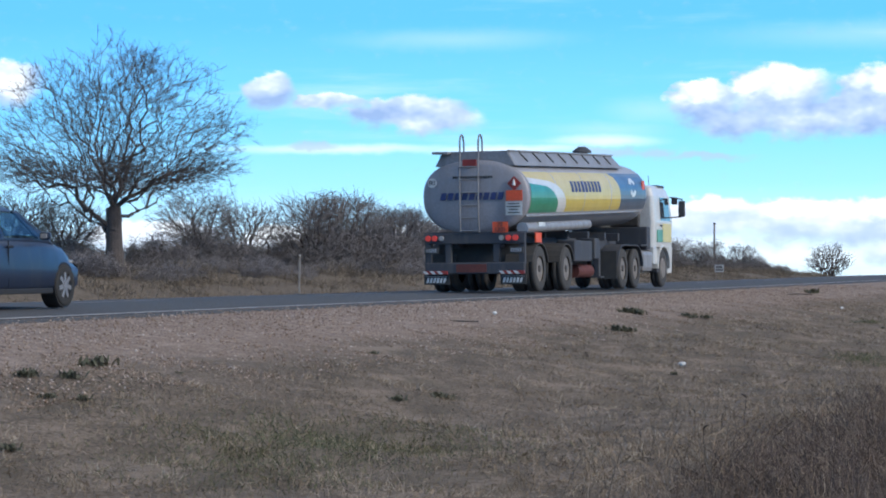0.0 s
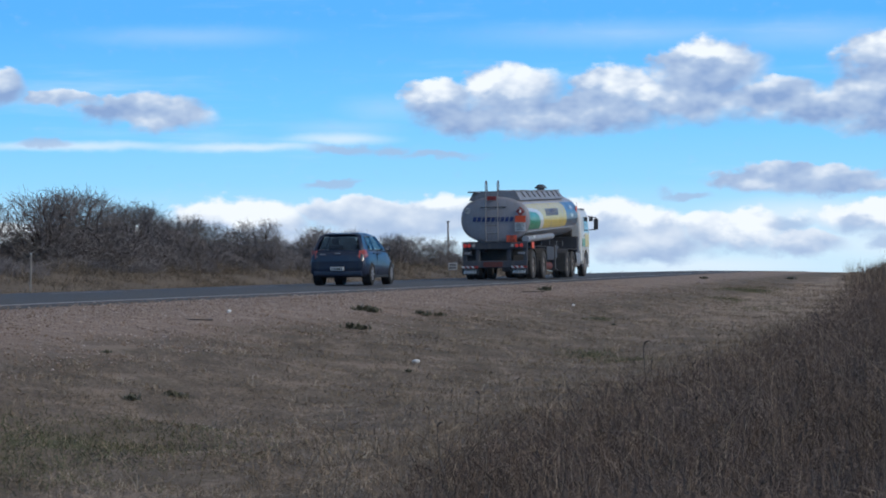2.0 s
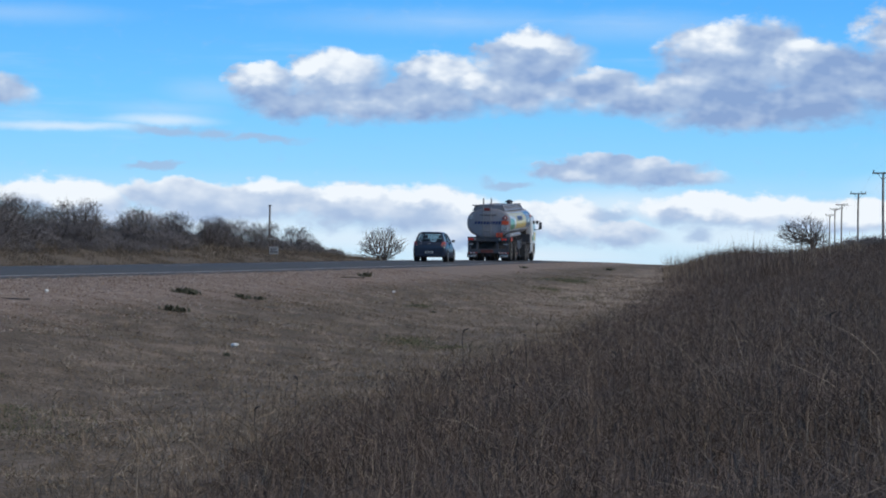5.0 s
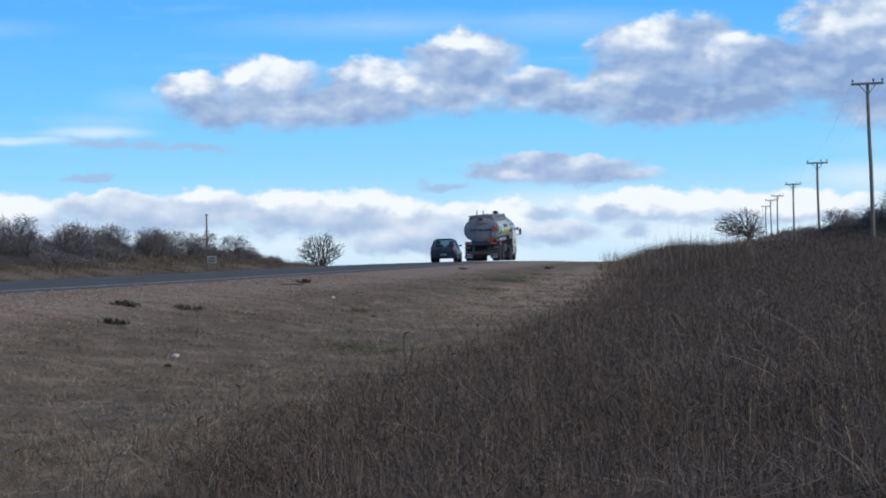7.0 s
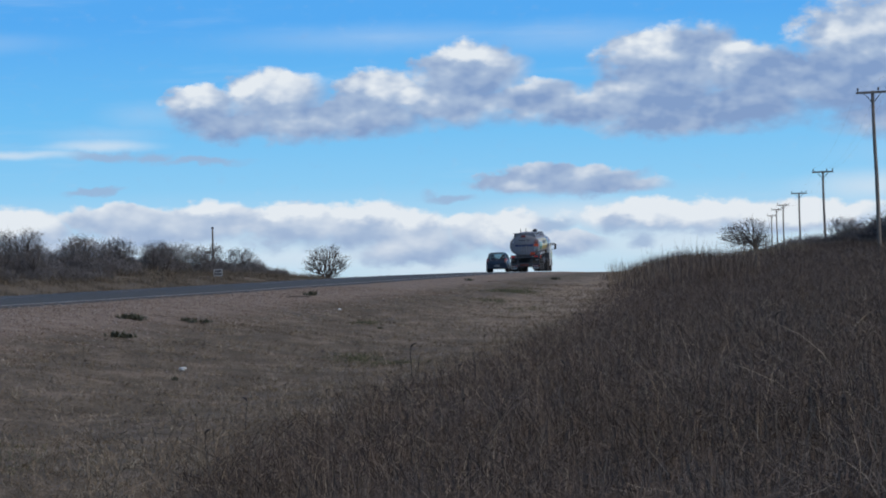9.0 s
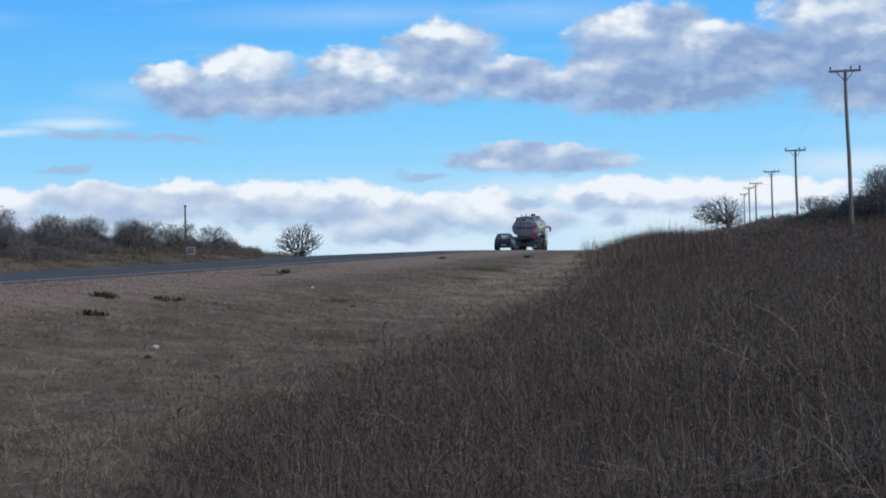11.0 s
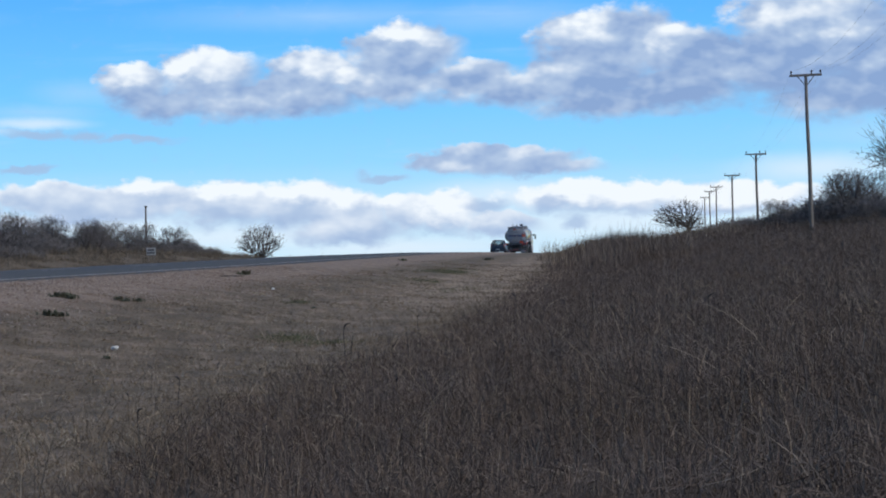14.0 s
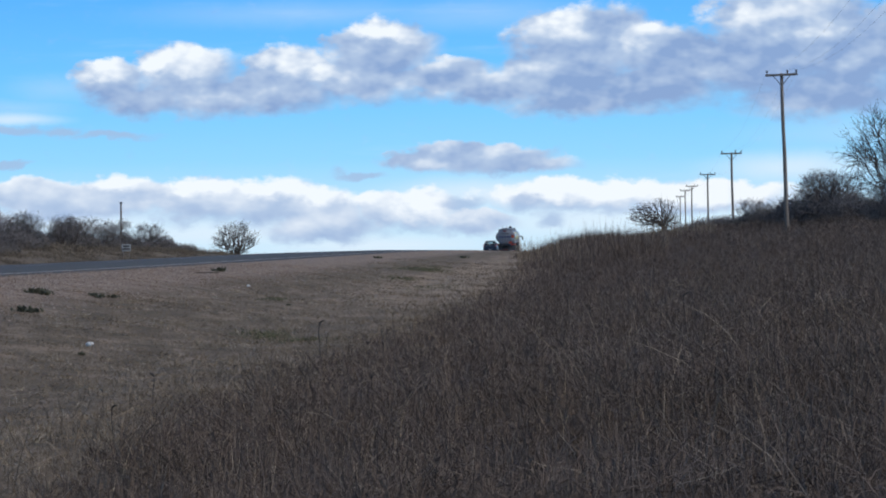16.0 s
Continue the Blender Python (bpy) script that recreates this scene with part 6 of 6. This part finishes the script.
# taller weeds where the bank comes down to the crest, with pale seed heads standing out of them
n = 20000
s5 = rg.uniform(92, 142, n)
into = rg.triangular(0.0, 4.5, 6.0, n)
e5 = 14.5 - 0.048 * (s5 - 1) + into + 0.5 * np.sin(s5 * 0.4) - 0.3
strands("tall_weeds", e5, s5, np.zeros(n), rg.gamma(9.0, 1 / 9.0, n) * (0.18 + 0.50 * smoothstep(0.3, 3.4, into)), rg.normal(1.45, 0.16, n), rg.normal(0.08, 0.15, n), np.full(n, 0.013), MAT["weeds"], "tall dead weeds near the crest of the road", rg)
n = 1200
s5 = rg.uniform(92, 142, n)
e5 = 14.5 - 0.048 * (s5 - 1) + rg.uniform(0.0, 6.0, n)
strands("seed_grass", e5, s5, np.zeros(n), rg.uniform(0.5, 1.15, n), rg.normal(1.5, 0.12, n), rg.normal(0.04, 0.06, n), np.full(n, 0.013), MAT["turf"], "sparse pale seed heads standing over the weeds", rg)
# thinner cover over the rest of the bank, behind and beside
e2, s2 = rg.uniform(11.5, 70, 40000), rg.uniform(-40, 260, 40000)
far = np.hypot(e2 - 14.5, s2 - 1.2)
keep = (far > 30) | ((s2 < 0) & (far > 2.5))
e2, s2, far = e2[keep], s2[keep], far[keep]
n = len(e2)
strands("dead_weeds", e2, s2, np.zeros(n), rg.uniform(0.25, 0.55, n), rg.normal(1.3, 0.25, n), rg.normal(0.2, 0.3, n), 0.004 + far * 0.0001, MAT["weeds"], "dead grey-brown weeds on the wider bank", rg)
# longer pale grass where the mown verge meets the weeds
e6, s6, d6 = scatter(rg, 60000, 12.0, 90.0, 1.3, -6.0, 20.0)
keep = np.abs(e6 - weed_edge(s6) + 0.3) < rg.exponential(0.55, len(e6))
e6, s6, d6 = e6[keep], s6[keep], d6[keep]
n = len(e6)
strands("edge_grass", e6, s6, np.zeros(n), rg.uniform(0.08, 0.26, n), rg.normal(1.2, 0.35, n), rg.normal(0.35, 0.35, n), 0.003 + d6 * 0.0001, MAT["turf"], "longer pale dry grass along the edge of the weeds", rg)
# weeds and tufts on the far bank
n = 110000
e3, s3 = -rg.uniform(9.5, 20, n), rg.uniform(50, 185, n)
tuft = np.sin(e3 * 1.3 + 2 * np.sin(s3 * 0.4)) * np.sin(s3 * 0.8 + np.sin(e3 * 0.9))
keep = tuft > rg.uniform(-0.5, 0.7, n)
e3, s3, tuft = e3[keep], s3[keep], tuft[keep]
n = len(e3)
strands("bank_grass", e3, s3, np.zeros(n), rg.uniform(0.10, 0.36, n) * (1 + 0.5 * tuft) * (0.7 + 0.8 * smoothstep(13, 18, -e3)), rg.normal(1.0, 0.4, n), rg.normal(0.4, 0.3, n), np.full(n, 0.015), MAT["bank"], "dry straw tufts on the earth bank across the road", rg)
# mown dry turf of the verge
e, s, d = scatter(rg, 360000, 10.0, 110.0, 1.3, -3.0, 34.0)
keep = (e > 4.4 + 0.9 * np.sin(s * 0.5) + rg.exponential(0.7, len(e))) & (e < 11.6)
e, s, d = e[keep], s[keep], d[keep]
patchy = np.sin(e * 2.3 + 1.5 * np.sin(s * 1.1)) * np.sin(s * 0.9 + 2 * np.sin(e * 0.8)) + 0.5 * np.sin(e * 5.1 + s * 2.3) * np.sin(s * 3.7)
keep = patchy > rg.uniform(-2.6, 0.7, len(e))
e, s, d = e[keep], s[keep], d[keep]
# denser growth in the green patches
m = 4200
ge, gs = np.r_[rg.normal(7.60, 0.70, m), rg.normal(7.9, 0.6, m // 3), rg.normal(6.8, 0.55, m // 2), rg.normal(8.45, 0.22, 900), rg.normal(9.4, 0.3, 500), rg.normal(6.72, 0.14, 500), rg.normal(7.1, 0.3, 500)], np.r_[rg.normal(19.3, 1.2, m), rg.normal(17.0, 0.7, m // 3), rg.normal(91.5, 2.0, m // 2), rg.normal(40.5, 0.25, 900), rg.normal(38.6, 0.3, 500), rg.normal(53.8, 0.3, 500), rg.normal(78.0, 0.5, 500)]
gn = len(ge)
strands("green_turf", ge, gs, np.zeros(gn), rg.uniform(0.03, 0.11, gn), rg.normal(0.9, 0.35, gn), rg.normal(0.35, 0.3, gn), 0.003 + np.hypot(ge - 14.5, gs) * 0.00012, MAT["turf_green"], "soft patch of greener grass in the mown verge", rg)
green = (np.hypot((e - 7.6) / 1.2, (s - 19.3) / 2.4) < rg.uniform(0.0, 1.1, len(e))) | (np.hypot((e - 8.8) / 0.9, (s - 71.0) / 5.0) < rg.uniform(0.3, 1.1, len(e)))
for name, sel, mat, label in (("dry_turf", ~green, MAT["turf"], "short mown straw-coloured turf of the verge"), ("green_turf", green, MAT["turf_green"], "patch of greener short grass in the verge")):
    n = int(sel.sum())
    strands(name, e[sel], s[sel], np.zeros(n), rg.uniform(0.03, 0.10, n), rg.normal(0.75, 0.4, n), rg.normal(0.4, 0.35, n), 0.003 + d[sel] * 0.00012, mat, label, rg)
# paler tufts left standing in the turf
tn = 2600
te, ts, td = scatter(rg, tn, 11.0, 80.0, 1.2, -1.0, 30.0)
many = 16
te, ts, td = np.repeat(te, many) + rg.normal(0, 0.05, tn * many), np.repeat(ts, many) + rg.normal(0, 0.05, tn * many), np.repeat(td, many)
keep = (te > 5.2) & (te < 11.2)
te, ts, td = te[keep], ts[keep], td[keep]
n = len(te)
strands("tufts", te, ts, np.zeros(n), rg.uniform(0.05, 0.13, n), rg.normal(1.0, 0.35, n), rg.normal(0.4, 0.3, n), 0.003 + td * 0.0001, MAT["seed"], "pale straw tufts standing in the mown verge", rg)
# long pale straws lying over the weeds
n = 800
e4, s4, d4 = scatter(rg, n * 3, 15.0, 50.0, 1.2, -13.0, 16.0)
k4 = e4 > 10.3
n = int(k4.sum())
strands("straws", e4[k4], s4[k4], rg.uniform(0.0, 0.2, n), rg.uniform(0.4, 0.75, n), rg.normal(0.7, 0.35, n), rg.normal(0.25, 0.15, n), np.full(n, 0.0055), MAT["turf"], "long pale straws bent over the weeds", rg)


MAT["stalk"] = surface("dark_stalk", (0.055, 0.045, 0.040), (0.040, 0.033, 0.030), 0.9, bump=0)


def make_stalk(seed):
    rng = random.Random(seed)
    pts = [Vector((0, 0, -0.05))]
    for k in range(6):
        pts.append(pts[-1] + Vector((rng.gauss(0, 0.012), rng.gauss(0, 0.012), 0.115)))
    st = empty("dry_stalk", "tall dark dry stalk with a curled seed head", "weed stalk", "dark dry stalks above the weeds")
    ob = new("stem", tubes_mesh("stem", [(pts, [0.005] * 7, 5)], MAT["stalk"]))
    ob.parent = st
    head = [pts[-1] + Vector((0.010 * k * k * 0.6, 0, 0.03 * k - 0.003 * k * k)) for k in range(5)]
    ob = new("seed_head", tubes_mesh("seed_head", [(head, [0.006, 0.013, 0.014, 0.011, 0.004], 6)], MAT["stalk"]))
    ob.parent = st
    return st


STALKS = [(10.69, 30.9, 0.80), (10.80, 30.6, 0.50), (10.23, 22.84, 0.55), (10.05, 21.57, 0.40), (11.0, 36.8, 0.60), (9.9, 26.5, 0.40), (9.6, 24.6, 0.32), (9.0, 27.5, 0.30), (11.9, 27.0, 0.6), (10.8, 18.5, 0.5), (12.2, 31.0, 0.6),
          (13.0, 24.0, 0.7), (14.0, 30.0, 0.8), (12.4, 21.0, 0.6), (15.0, 26.0, 0.8), (13.5, 38.0, 0.9), (12.0, 44.0, 0.8), (11.2, 33.5, 0.5), (11.5, 29.0, 0.55), (10.6, 25.0, 0.42)]
stalks = [make_stalk(k) for k in range(3)]
for k, (e, s, size) in enumerate(STALKS):
    ob = stalks[k] if k < 3 else copy_thing(stalks[k % 3], Matrix())
    ob.matrix_basis = pose(*spot(e, s), 0, 0, 77 * k) @ Matrix.Scale(size, 4)

# loose stones of the gravel shoulder
n = 48000
es_, ss_ = rg.uniform(0.3, 5.6, n), 14 + 70 * rg.random(n) ** 1.5
r = 0.006 + 0.013 * rg.random(n) ** 2
gz = height(es_, ss_)
octa = np.array([[1, 0, 0], [-1, 0, 0], [0, 1, 0], [0, -1, 0], [0, 0, 0.7], [0, 0, -0.7]])
vs = octa[None] * rg.uniform(0.6, 1.4, (n, 6, 1)) * r[:, None, None] + np.stack([es_, ss_, gz + r * 0.3], 1)[:, None]
fs = np.array([[0, 2, 4], [2, 1, 4], [1, 3, 4], [3, 0, 4], [2, 0, 5], [1, 2, 5], [3, 1, 5], [0, 3, 5]])
tri = (fs[None] + (np.arange(n) * 6)[:, None, None]).reshape(-1)
me = bpy.data.meshes.new("gravel")
me.vertices.add(n * 6)
me.vertices.foreach_set("co", vs.reshape(-1))
me.loops.add(n * 24)
me.loops.foreach_set("vertex_index", tri.astype(np.int32))
me.polygons.add(n * 8)
me.polygons.foreach_set("loop_start", np.arange(n * 8, dtype=np.int32) * 3)
me.update(calc_edges=True)
me.materials.append(MAT["stone"])
gravel = new("gravel", me)
gravel.matrix_world = ROAD_POSE
tagged(gravel, "loose reddish gravel stones on the road shoulder", "gravel", kind="stuff")
# ---------------------------------------------------------------- motion
def on_road(e, s, z=0.01):
    """Pose of a vehicle whose tail is at (e, s), following the road's slope."""
    x = FOOT[0] + e * ACROSS[0] + s * ALONG[0]
    y = FOOT[1] + e * ACROSS[1] + s * ALONG[1]
    slope = math.degrees(math.atan2(float(road_height(s + 8) - road_height(s)), 8.0))
    return pose(x, y, float(road_height(s) + cross_fall(e)) + z, slope, 0, -math.degrees(HEAD))


TRUCK_S = [(0.0, 53.2), (0.5, 61.6), (1.0, 70.2), (1.5, 78.4), (2.5, 95.2), (3.5, 111.8), (4.2, 123.8), (5.2, 141.5), (6.3, 160.3), (7.0, 170.0),
           (8.0, 185.3), (9.0, 201.2), (11.5, 240.6), (13.0, 264.2), (14.5, 288.0), (16.0, 310.5)]
CAR_S = [(0.0, 29.9), (0.5, 39.2), (1.0, 48.9), (1.5, 57.9), (2.5, 75.6), (3.5, 93.0), (4.2, 104.9), (5.2, 122.3), (6.3, 140.8), (7.0, 151.2),
         (8.0, 166.6), (9.0, 182.5), (11.5, 221.5), (13.0, 243.6), (14.5, 265.3), (16.0, 287.5)]


def travelled(table, t):
    return float(np.interp(t, [r[0] for r in table], [r[1] for r in table]))


def motions():
    walk(truck, [(t, on_road(-1.87, s)) for t, s in TRUCK_S])
    walk(car, [(t, on_road(-2.46, s)) for t, s in CAR_S])
    for wheel, (x, y, z), r, owner in WHEELS:
        table = TRUCK_S if owner == "truck" else CAR_S
        walk(wheel, [(k / FPS, pose(x, y, z, -math.degrees((travelled(table, k / FPS) - table[0][1]) / r))) for k in range(16 * FPS + 1)])


motions()
